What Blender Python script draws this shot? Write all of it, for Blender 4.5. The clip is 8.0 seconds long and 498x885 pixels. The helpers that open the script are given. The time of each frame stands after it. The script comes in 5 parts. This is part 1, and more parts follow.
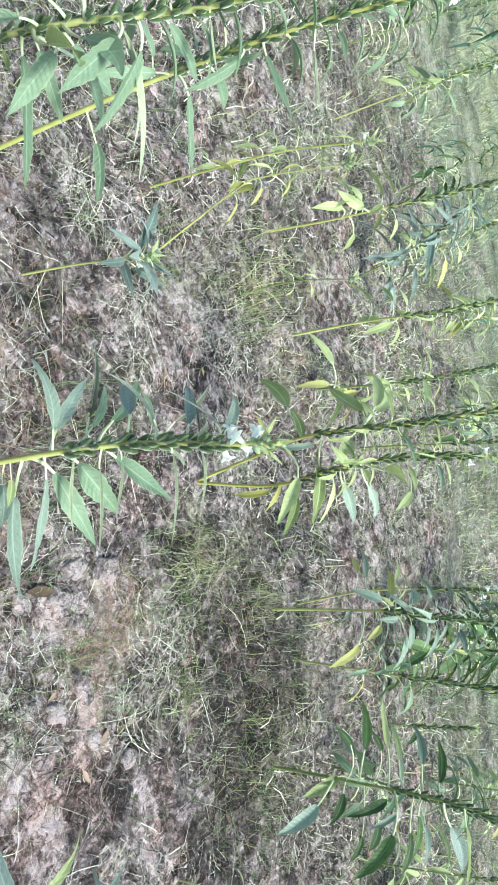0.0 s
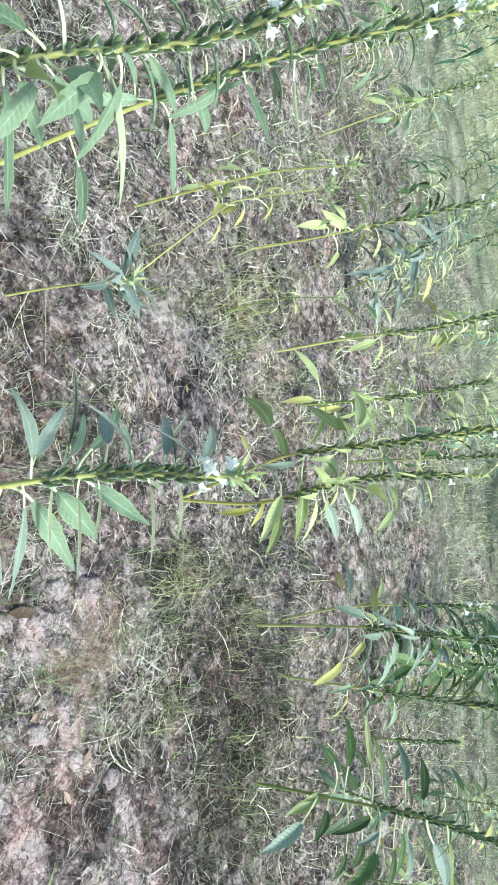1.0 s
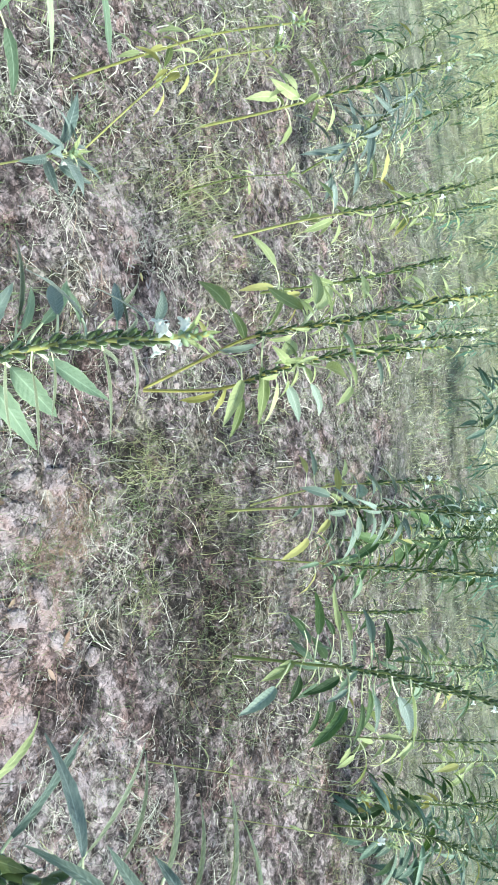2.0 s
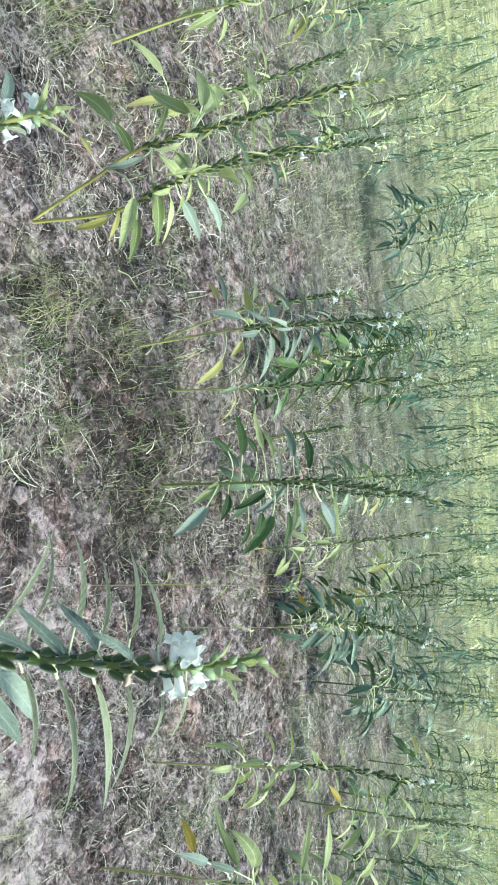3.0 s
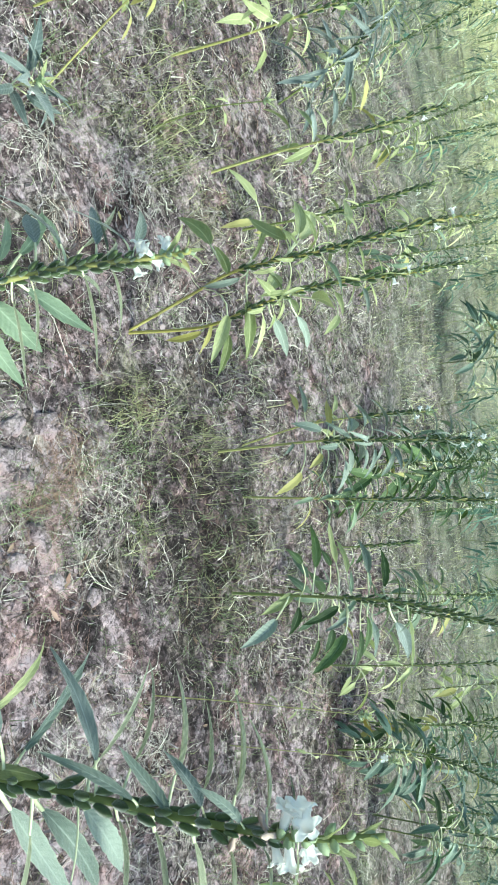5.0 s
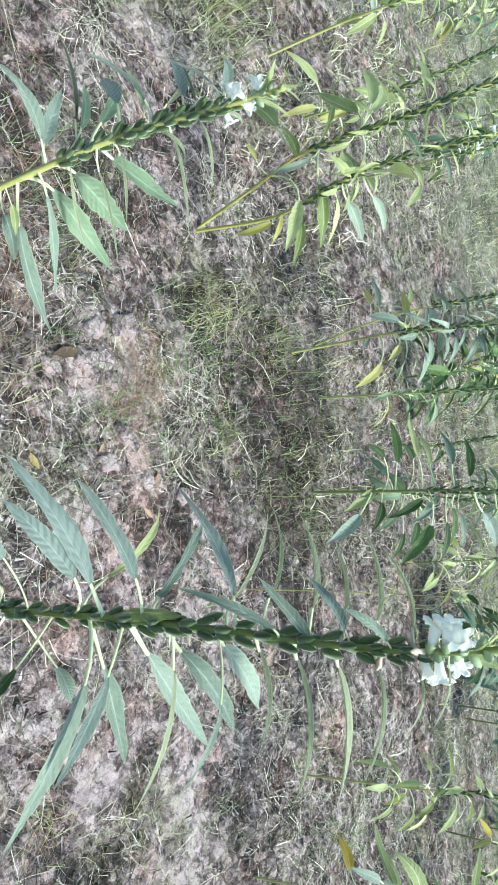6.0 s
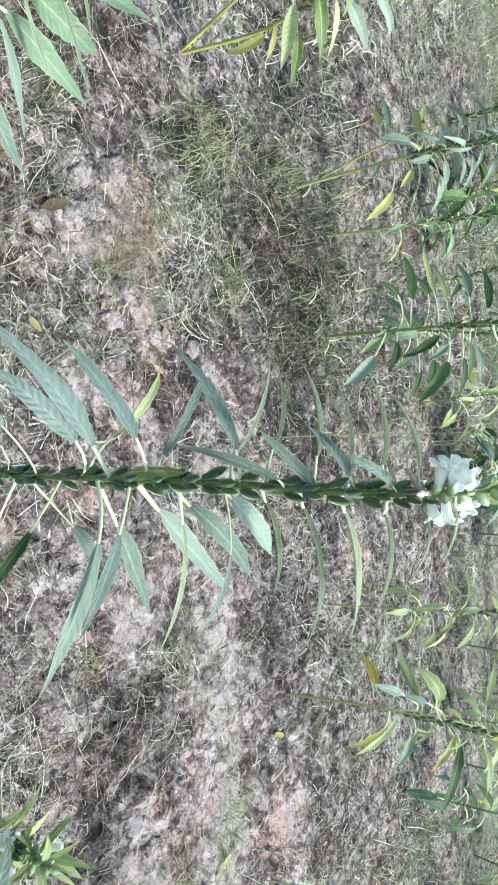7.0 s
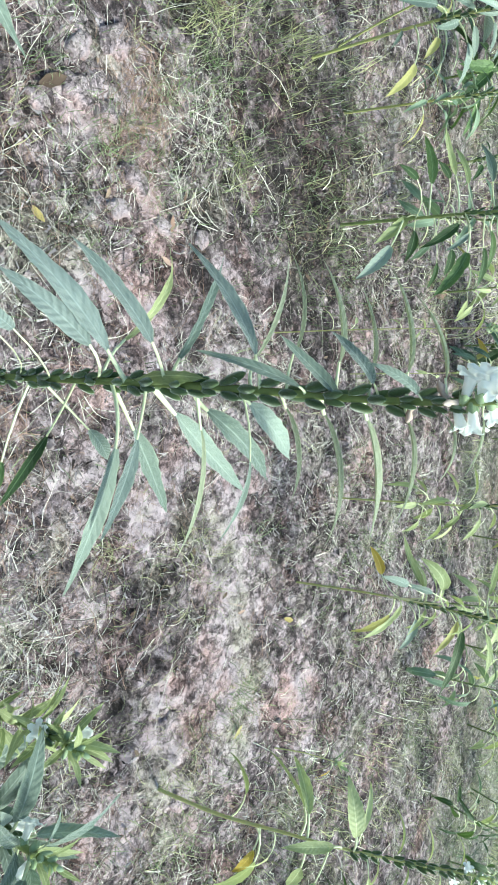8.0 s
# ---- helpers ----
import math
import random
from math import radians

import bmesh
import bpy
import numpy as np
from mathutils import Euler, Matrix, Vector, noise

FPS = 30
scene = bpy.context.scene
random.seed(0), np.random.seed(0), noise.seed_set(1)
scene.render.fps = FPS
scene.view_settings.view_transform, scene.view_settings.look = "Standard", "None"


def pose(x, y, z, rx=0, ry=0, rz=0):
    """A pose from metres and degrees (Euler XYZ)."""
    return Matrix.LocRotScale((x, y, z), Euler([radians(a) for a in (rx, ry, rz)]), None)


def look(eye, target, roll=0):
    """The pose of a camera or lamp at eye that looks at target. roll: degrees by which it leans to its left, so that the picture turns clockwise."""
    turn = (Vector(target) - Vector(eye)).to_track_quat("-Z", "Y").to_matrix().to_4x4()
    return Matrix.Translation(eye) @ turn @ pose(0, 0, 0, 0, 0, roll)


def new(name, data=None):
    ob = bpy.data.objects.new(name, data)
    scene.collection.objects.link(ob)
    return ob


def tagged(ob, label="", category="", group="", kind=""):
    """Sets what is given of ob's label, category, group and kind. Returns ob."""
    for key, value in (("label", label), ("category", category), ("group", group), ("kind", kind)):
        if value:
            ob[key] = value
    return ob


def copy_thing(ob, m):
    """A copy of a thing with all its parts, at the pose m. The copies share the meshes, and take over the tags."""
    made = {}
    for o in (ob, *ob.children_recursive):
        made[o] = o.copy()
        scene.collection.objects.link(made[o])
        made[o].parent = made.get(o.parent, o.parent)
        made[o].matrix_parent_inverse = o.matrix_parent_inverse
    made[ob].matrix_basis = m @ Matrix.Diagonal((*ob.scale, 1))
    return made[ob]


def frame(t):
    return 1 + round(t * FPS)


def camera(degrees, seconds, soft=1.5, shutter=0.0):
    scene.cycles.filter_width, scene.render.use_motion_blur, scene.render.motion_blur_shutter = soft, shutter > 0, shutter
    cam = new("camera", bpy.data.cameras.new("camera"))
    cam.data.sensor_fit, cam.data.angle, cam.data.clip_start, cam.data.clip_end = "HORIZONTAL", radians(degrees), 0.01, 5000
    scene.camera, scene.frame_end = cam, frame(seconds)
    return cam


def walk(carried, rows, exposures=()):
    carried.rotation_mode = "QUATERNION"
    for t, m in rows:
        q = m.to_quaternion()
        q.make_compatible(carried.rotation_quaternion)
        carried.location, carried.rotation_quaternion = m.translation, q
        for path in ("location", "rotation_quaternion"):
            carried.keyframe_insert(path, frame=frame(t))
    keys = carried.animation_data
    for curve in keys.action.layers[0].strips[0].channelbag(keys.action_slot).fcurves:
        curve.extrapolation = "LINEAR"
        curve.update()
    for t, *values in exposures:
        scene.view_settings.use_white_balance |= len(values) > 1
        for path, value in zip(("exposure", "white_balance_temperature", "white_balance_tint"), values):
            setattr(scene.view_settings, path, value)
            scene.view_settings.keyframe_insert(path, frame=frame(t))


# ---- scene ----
cam = camera(39.3, 8.0, 1.9)
PATH = [
    (0, (0.227, 0.120, 1.367), (0.165, 1.820, 0.314), 83.3),
    (0.5, (0.211, 0.119, 1.379), (0.118, 1.823, 0.337), 82.8),
    (1, (0.197, 0.121, 1.392), (0.116, 1.837, 0.367), 83.0),
    (1.2, (0.206, 0.121, 1.403), (0.137, 1.843, 0.388), 83.0),
    (2.3, (0.304, 0.116, 1.401), (0.688, 1.848, 0.477), 85.5),
    (2.5, (0.338, 0.115, 1.420), (0.850, 1.834, 0.534), 85.6),
    (3, (0.350, 0.115, 1.453), (0.996, 1.818, 0.628), 85.4),
    (3.5, (0.350, 0.130, 1.458), (0.980, 1.846, 0.648), 85.4),
    (4, (0.316, 0.125, 1.435), (0.798, 1.877, 0.599), 85.6),
    (4.2, (0.289, 0.123, 1.426), (0.711, 1.883, 0.575), 85.4),
    (5.3, (0.313, 0.105, 1.390), (0.676, 1.797, 0.388), 84.3),
    (5.5, (0.331, 0.098, 1.381), (0.730, 1.763, 0.347), 84.3),
    (6, (0.370, 0.072, 1.329), (0.885, 1.647, 0.210), 84.6),
    (6.5, (0.384, 0.075, 1.328), (1.083, 1.540, 0.159), 86.4),
    (7, (0.386, 0.107, 1.328), (1.267, 1.458, 0.146), 89.4),
    (7.5, (0.348, 0.123, 1.319), (1.359, 1.373, 0.131), 92.3),
    (8, (0.378, 0.119, 1.309), (1.500, 1.273, 0.122), 96.0),
]
walk(cam, [(t, look(eye, target, roll)) for t, eye, target, roll in PATH], [(0, 1.27, 6110, -17), (1.2, 1.27, 6110, -17), (2.5, 1.21, 6110, -17), (3.5, 1.0, 6110, -18), (5.5, 1.16, 6110, -17), (8, 1.25, 6110, -17)])

# ---- world, sun, exposure ----
SUN_AZ, SUN_EL = radians(108), radians(56)          # clockwise from +y, above the horizon
sky_world = bpy.data.worlds.new("sky")
scene.world = sky_world
sky_world.use_nodes = True
nt = sky_world.node_tree
sky = nt.nodes.new("ShaderNodeTexSky")
sky.sky_type, sky.sun_disc = "NISHITA", False
sky.sun_elevation, sky.sun_rotation = SUN_EL, SUN_AZ
sky.air_density, sky.dust_density = 1.2, 2.5
nt.links.new(sky.outputs[0], nt.nodes["Background"].inputs[0])
nt.nodes["Background"].inputs[1].default_value = 0.115
sun = new("sun", bpy.data.lights.new("sun", "SUN"))
sun.data.energy, sun.data.angle, sun.data.color = 3.2, radians(10), (1.0, 0.955, 0.90)
way = Vector((math.sin(SUN_AZ) * math.cos(SUN_EL), math.cos(SUN_AZ) * math.cos(SUN_EL), math.sin(SUN_EL)))
sun.matrix_world = look(way * 50, (0, 0, 0))


# ---- materials ----
class Nodes:
    """A material and short ways to add nodes to it."""

    def __init__(self, name, rough=0.6, specular=0.4):
        self.m = bpy.data.materials.new(name)
        self.m.use_nodes = True
        self.t = self.m.node_tree
        self.b = self.t.nodes["Principled BSDF"]
        self.out = self.t.nodes["Material Output"]
        self.b.inputs["Roughness"].default_value = rough
        self.b.inputs["Specular IOR Level"].default_value = specular

    def add(self, kind, **inputs):
        n = self.t.nodes.new(kind)
        for k, v in inputs.items():
            self.to(v, n.inputs[k.replace("_", " ")])
        return n

    def to(self, v, socket):
        if isinstance(v, bpy.types.NodeSocket):
            self.t.links.new(v, socket)
        elif isinstance(v, tuple) and len(v) == 3 and socket.type == "RGBA":
            socket.default_value = (*v, 1)
        else:
            socket.default_value = v

    def coord(self, which="Object"):
        return self.add("ShaderNodeTexCoord").outputs[which]

    def noise(self, scale, where, detail=4.0, rough=0.55):
        return self.add("ShaderNodeTexNoise", Vector=where, Scale=scale, Detail=detail, Roughness=rough).outputs[0]

    def ramp(self, fac, *stops):
        n = self.add("ShaderNodeValToRGB", Fac=fac)
        e = n.color_ramp.elements
        while len(e) < len(stops):
            e.new(0.5)
        for el, (p, c) in zip(e, stops):
            el.position, el.color = p, (*c, 1)
        return n.outputs[0]

    def mix(self, fac, a, b, blend="MIX"):
        n = self.t.nodes.new("ShaderNodeMix")
        n.data_type, n.blend_type = "RGBA", blend
        self.to(fac, n.inputs[0]), self.to(a, n.inputs[6]), self.to(b, n.inputs[7])
        return n.outputs[2]

    def math(self, op, a, b=0.5, c=0.5):
        n = self.t.nodes.new("ShaderNodeMath")
        n.operation = op
        for s, v in zip(n.inputs, (a, b, c)):
            self.to(v, s)
        return n.outputs[0]

    def bump(self, height, strength, distance):
        return self.add("ShaderNodeBump", Height=height, Strength=strength, Distance=distance).outputs[0]

    def translucent(self, colour, share):
        t = self.add("ShaderNodeBsdfTranslucent", Color=colour)
        mixer = self.add("ShaderNodeMixShader", Fac=share)
        self.t.links.new(self.b.outputs[0], mixer.inputs[1])
        self.t.links.new(t.outputs[0], mixer.inputs[2])
        self.t.links.new(mixer.outputs[0], self.out.inputs[0])


def leaf_material(name, dark, light, through_colour, share, rough=0.5, skew=0.5):
    n = Nodes(name, rough - 0.06, 0.5)
    uv = n.add("ShaderNodeSeparateXYZ", Vector=n.coord("UV"))
    across = n.math("ABSOLUTE", n.math("SUBTRACT", uv.outputs[0], 0.5))
    rand = n.add("ShaderNodeObjectInfo").outputs["Random"]
    spots = n.noise(9, n.coord("UV"), 8, 0.8)
    along = n.noise(2.2, n.coord("Object"), 3, 0.6)
    tone = n.math("ADD", n.math("MULTIPLY", rand, 0.50), n.math("ADD", n.math("MULTIPLY", spots, 0.75), n.math("MULTIPLY", along, 0.35)))
    tone = n.math("SUBTRACT", tone, 0.30)
    col = n.ramp(tone, (0.18, dark), (0.54, tuple(a + (b - a) * skew for a, b in zip(dark, light))), (0.85, light))
    rib = n.ramp(across, (0.0, (1, 1, 1)), (0.055, (0, 0, 0)))
    side = n.math("SINE", n.math("MULTIPLY", n.math("SUBTRACT", uv.outputs[1], n.math("MULTIPLY", across, 0.22)), 70.0))
    veins = n.math("MULTIPLY", n.math("MAXIMUM", n.math("SUBTRACT", side, 0.72), 0.0), 1.6)
    pale = tuple(min(1, c * 1.35 + 0.06) for c in light)
    col = n.mix(n.math("MULTIPLY", n.math("MULTIPLY", veins, n.noise(9, n.coord("UV"))), 0.22), col, pale)
    col = n.mix(n.math("MULTIPLY", rib, 0.42), col, pale)
    # a thin pale rim, where the edge is dry
    rim = n.ramp(n.math("ADD", across, n.math("MULTIPLY", n.noise(12, n.coord("UV"), 4, 0.7), 0.14)), (0.50, (0, 0, 0)), (0.57, (1, 1, 1)))
    col = n.mix(n.math("MULTIPLY", rim, 0.3), col, tuple(min(1, c * 1.2 + d) for c, d in zip(light, (0.12, 0.10, 0.0))))
    n.to(col, n.b.inputs["Base Color"])
    n.to(n.bump(n.math("ADD", n.math("MULTIPLY", side, 0.5), n.math("MULTIPLY", n.noise(18, n.coord("UV"), 6, 0.75), 2.4)), 0.6, 0.0014), n.b.inputs["Normal"])
    n.translucent(n.mix(n.math("MULTIPLY", rib, 0.4), through_colour, pale), share)
    return n.m


def stalk_material(name, low, high, rough=0.55):
    n = Nodes(name, rough, 0.4)
    where = n.coord("Object")
    rand = n.add("ShaderNodeObjectInfo").outputs["Random"]
    tone = n.math("ADD", n.math("MULTIPLY", n.noise(30, where), 0.7), n.math("MULTIPLY", rand, 0.3))
    n.to(n.ramp(tone, (0.25, low), (0.75, high)), n.b.inputs["Base Color"])
    n.to(n.bump(n.noise(220, where), 0.3, 0.001), n.b.inputs["Normal"])
    n.translucent(high, 0.12)
    return n.m


def plain_material(name, low, high, scale, rough=0.85, share=0.0, island=False, relief=0.3, span=(0.15, 0.85), patchy=0.0):
    n = Nodes(name, rough, 0.2)
    where = n.coord("Object")
    if island:
        rand = n.add("ShaderNodeNewGeometry").outputs["Random Per Island"]
    else:
        rand = n.add("ShaderNodeObjectInfo").outputs["Random"]
    tone = n.math("ADD", n.math("MULTIPLY", n.noise(scale, where), 0.45), n.math("MULTIPLY", rand, 0.55))
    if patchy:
        # whole plants and patches of the cover differ; the cover pales further back
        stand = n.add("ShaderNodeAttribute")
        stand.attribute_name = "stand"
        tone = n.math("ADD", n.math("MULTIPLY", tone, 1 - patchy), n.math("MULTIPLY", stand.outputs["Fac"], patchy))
    n.to(n.ramp(tone, (span[0], low), (span[1], high)), n.b.inputs["Base Color"])
    n.to(n.bump(n.noise(scale * 5, where), relief, 0.001), n.b.inputs["Normal"])
    if share:
        n.translucent(high, share)
    return n.m


# glaucous, and darkened for the main plant's leaves on its shaded side
LEAF_BLUE = leaf_material("glaucous_leaf", (0.039, 0.0624, 0.0608), (0.289, 0.328, 0.32), (0.156, 0.218, 0.14), 0.15, 0.42)
# paler skin: the white sheen of lit leaves is painted into its colour
LEAF_PALE = leaf_material("pale_sheen_leaf", (0.0936, 0.125, 0.105), (0.359, 0.406, 0.359), (0.218, 0.289, 0.172), 0.18, 0.42)
LEAF_SAGE = leaf_material("sage_green_leaf", (0.0663, 0.105, 0.0663), (0.296, 0.367, 0.265), (0.203, 0.296, 0.125), 0.2, 0.46)
LEAF_GREEN = leaf_material("green_leaf", (0.0109, 0.0296, 0.0101), (0.15, 0.22, 0.085), (0.133, 0.234, 0.0468), 0.16, 0.48, 0.16)
LEAF_LIME = leaf_material("light_green_leaf", (0.123, 0.164, 0.0492), (0.656, 0.664, 0.377), (0.394, 0.459, 0.164), 0.26, 0.45, 0.45)
LEAF_TEAL = leaf_material("teal_leaf", (0.0172, 0.0374, 0.0265), (0.265, 0.351, 0.281), (0.109, 0.203, 0.078), 0.16, 0.40, 0.32)
LEAF_FOLDED = leaf_material("folded_leaf", (0.0546, 0.0663, 0.039), (0.484, 0.499, 0.359), (0.203, 0.257, 0.101), 0.2)
LEAF_YELLOW = leaf_material("yellowing_leaf", (0.312, 0.281, 0.078), (0.515, 0.476, 0.211), (0.515, 0.468, 0.14), 0.3)
LEAF_AMBER = leaf_material("amber_leaf", (0.34, 0.22, 0.03), (0.66, 0.50, 0.10), (0.60, 0.42, 0.06), 0.28)
LEAF_GREEN.node_tree.nodes["Principled BSDF"].inputs["Specular IOR Level"].default_value = 0.3
PETIOLE = stalk_material("pale_petiole", (0.62, 0.62, 0.38), (0.84, 0.85, 0.62))
STEM_GOLD = stalk_material("golden_stem", (0.406, 0.359, 0.0936), (0.624, 0.569, 0.25))
STEM_GREEN = stalk_material("green_stem", (0.14, 0.172, 0.0546), (0.296, 0.328, 0.125))
STEM_CROP = stalk_material("crop_stem", (0.0936, 0.117, 0.0468), (0.281, 0.312, 0.133))
STEM_YELLOW = stalk_material("yellow_stem", (0.34, 0.325, 0.10), (0.56, 0.54, 0.25))
for sock, value in (("Sheen Weight", 0.45), ("Sheen Roughness", 0.35)):
    LEAF_PALE.node_tree.nodes["Principled BSDF"].inputs[sock].default_value = value
    LEAF_BLUE.node_tree.nodes["Principled BSDF"].inputs[sock].default_value = value
    LEAF_FOLDED.node_tree.nodes["Principled BSDF"].inputs[sock].default_value = value
CAPSULE = stalk_material("capsule_skin", (0.0273, 0.0546, 0.0234), (0.148, 0.203, 0.078), 0.6)
for sock, value in (("Sheen Weight", 0.6), ("Sheen Roughness", 0.4)):
    CAPSULE.node_tree.nodes["Principled BSDF"].inputs[sock].default_value = value
CALYX = stalk_material("calyx_green", (0.234, 0.304, 0.164), (0.421, 0.484, 0.328))
PETAL = plain_material("white_petal", (0.97, 0.95, 0.945), (0.99, 0.975, 0.97), 40, 0.5, 0.42)
WITHERED = plain_material("withered_petal", (0.468, 0.328, 0.289), (0.64, 0.53, 0.484), 60, 0.8, 0.2)
STRAW = plain_material("dry_straw", (0.063, 0.0522, 0.045), (0.792, 0.729, 0.666), 12, 0.75, 0.0, True, span=(0.12, 0.72))
BROWN_STRAW = plain_material("brown_straw", (0.078, 0.039, 0.0312), (0.39, 0.257, 0.211), 12, 0.8, 0.0, True)
STRAW_FAR = plain_material("standing_straw", (0.054, 0.0522, 0.0405), (0.95, 0.91, 0.78), 8, 0.7, 0.1, True, span=(0.40, 0.60), patchy=0.2)
GRASS = plain_material("grass_blade", (0.0312, 0.0507, 0.0187), (0.328, 0.39, 0.211), 8, 0.6, 0.25, True, span=(0.25, 0.85))
CHAFF = plain_material("chaff_flake", (0.0234, 0.0172, 0.0172), (0.546, 0.468, 0.515), 12, 0.85, 0.0, True, span=(0.3, 0.95))
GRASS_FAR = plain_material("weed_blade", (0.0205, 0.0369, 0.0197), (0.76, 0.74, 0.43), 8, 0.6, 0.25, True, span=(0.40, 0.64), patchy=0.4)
ROOT = plain_material("dead_root", (0.0172, 0.014, 0.014), (0.156, 0.125, 0.117), 12, 0.85, 0.0, True)
GRASS_PALE = plain_material("pale_grass", (0.0574, 0.082, 0.0287), (0.60, 0.58, 0.33), 8, 0.6, 0.25, True, span=(0.25, 0.8))
CLOD = plain_material("earth_clod", (0.125, 0.0975, 0.101), (0.359, 0.289, 0.304), 50, 0.95, 0.0, True, 0.4)
LITTER = plain_material("dead_leaf", (0.078, 0.0468, 0.0351), (0.312, 0.226, 0.179), 30, 0.85, 0.1, True)
FALLEN_BROWN = plain_material("fallen_brown", (0.0546, 0.0351, 0.0273), (0.156, 0.109, 0.0858), 60, 0.85, 0.05)
FALLEN_YELLOW = plain_material("fallen_yellow", (0.312, 0.242, 0.0936), (0.452, 0.382, 0.187), 40, 0.7, 0.2)
FALLEN_RED = plain_material("fallen_red", (0.203, 0.117, 0.0936), (0.374, 0.257, 0.218), 60, 0.8, 0.1)


def soil_material():
    n = Nodes("field_soil", 0.95, 0.12)
    where = n.coord("Object")
    big = n.noise(1.1, where, 3)
    mid = n.noise(7.5, where, 8, 0.78)
    fine = n.noise(150, where, 6, 0.8)
    patch = n.noise(2.6, where, 4, 0.6)
    coarse = n.noise(30, where, 7, 0.78)
    warped = n.mix(0.035, where, n.add("ShaderNodeTexNoise", Vector=where, Scale=38.0, Detail=4.0, Roughness=0.7).outputs[1], "LINEAR_LIGHT")
    shard = n.add("ShaderNodeSeparateXYZ", Vector=n.add("ShaderNodeTexVoronoi", Vector=warped, Scale=34.0).outputs[1]).outputs[0]
    crumb = n.add("ShaderNodeSeparateXYZ", Vector=n.add("ShaderNodeTexVoronoi", Vector=warped, Scale=85.0).outputs[1]).outputs[0]
    bare_share = n.add("ShaderNodeAttribute")
    bare_share.attribute_name = "bare"
    tone = n.math("ADD", n.math("MULTIPLY", mid, 0.24), n.math("MULTIPLY", coarse, 0.30))
    tone = n.math("ADD", tone, n.math("ADD", n.math("MULTIPLY", fine, 0.10), n.math("MULTIPLY", patch, 0.20)))
    tone = n.math("ADD", tone, n.math("ADD", n.math("MULTIPLY", shard, 0.11), n.math("MULTIPLY", crumb, 0.10)))
    # below zero it darkens the soil: painted plant shade and darker earth
    tone = n.math("ADD", tone, n.math("MULTIPLY", bare_share.outputs["Fac"], 0.105))
    lump = n.add("ShaderNodeAttribute")
    lump.attribute_name = "lump"
    tone = n.math("ADD", tone, n.math("MULTIPLY", n.math("SUBTRACT", lump.outputs["Fac"], 0.5), 0.10))

    def cracks(scale):
        v = n.t.nodes.new("ShaderNodeTexVoronoi")
        v.feature = "DISTANCE_TO_EDGE"
        n.to(warped, v.inputs["Vector"]), n.to(scale, v.inputs["Scale"])
        return n.ramp(v.outputs["Distance"], (0.0, (0, 0, 0)), (0.10, (1, 1, 1)))

    plates = n.math("ADD", n.math("MULTIPLY", cracks(12.0), 0.6), n.math("MULTIPLY", cracks(31.0), 0.4))
    # shade in the cracks, painted as a slightly darker soil tone
    tone = n.math("ADD", tone, n.math("MULTIPLY", n.math("SUBTRACT", plates, 0.8), 0.07))
    base = n.ramp(tone,
                  (0.405, (0.0328, 0.0257, 0.0281)), (0.49, (0.0975, 0.0741, 0.0835)), (0.56, (0.25, 0.191, 0.212)), (0.65, (0.593, 0.468, 0.519)))
    # brown, pink and mossy patches
    hue = n.noise(3.3, where, 5, 0.65)
    base = n.mix(n.ramp(hue, (0.50, (0, 0, 0)), (0.66, (0.75, 0.75, 0.75))), base, n.mix(1.0, base, (1.0, 0.76, 0.66), "MULTIPLY"))
    base = n.mix(n.ramp(hue, (0.36, (0.7, 0.7, 0.7)), (0.47, (0, 0, 0))), base, n.mix(1.0, base, (0.86, 0.98, 0.72), "MULTIPLY"))
    green = n.mix(n.ramp(n.math("ADD", n.math("MULTIPLY", n.noise(48, where, 6, 0.85), 0.7), n.math("MULTIPLY", patch, 0.3)), (0.40, (0, 0, 0)), (0.62, (1, 1, 1))), (0.0273, 0.0328, 0.0203), (0.515, 0.523, 0.39))
    reach = n.t.nodes.new("ShaderNodeVectorMath")
    reach.operation = "LENGTH"
    n.to(where, reach.inputs[0])
    reach = reach.outputs["Value"]
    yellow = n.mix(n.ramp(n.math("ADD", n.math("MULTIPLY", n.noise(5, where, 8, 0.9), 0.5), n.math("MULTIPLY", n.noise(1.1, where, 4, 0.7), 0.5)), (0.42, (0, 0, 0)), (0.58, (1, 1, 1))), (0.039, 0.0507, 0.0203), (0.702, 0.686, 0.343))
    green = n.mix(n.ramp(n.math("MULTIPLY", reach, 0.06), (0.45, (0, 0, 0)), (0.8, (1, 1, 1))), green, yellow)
    # weeds cover more of the soil in the back of the field than on the trodden strip in front
    back = n.math("ADD", n.math("MULTIPLY", n.math("SUBTRACT", reach, 3.6), 0.18), n.math("MULTIPLY", n.math("SUBTRACT", n.math("ADD", n.math("MULTIPLY", big, 0.6), n.math("MULTIPLY", mid, 0.4)), 0.5), 2.4))
    cover = n.ramp(back, (0.05, (0.0, 0.0, 0.0)), (0.6, (0.7, 0.7, 0.7)))
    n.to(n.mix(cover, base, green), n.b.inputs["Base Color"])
    n.to(n.bump(n.math("ADD", n.math("ADD", mid, n.math("MULTIPLY", plates, 0.45)), n.math("MULTIPLY", fine, 0.4)), 1.0, 0.022), n.b.inputs["Normal"])
    return n.m


SOIL = soil_material()


# ---- ground ----
GRAINS = np.random.RandomState(7).rand(256, 256)


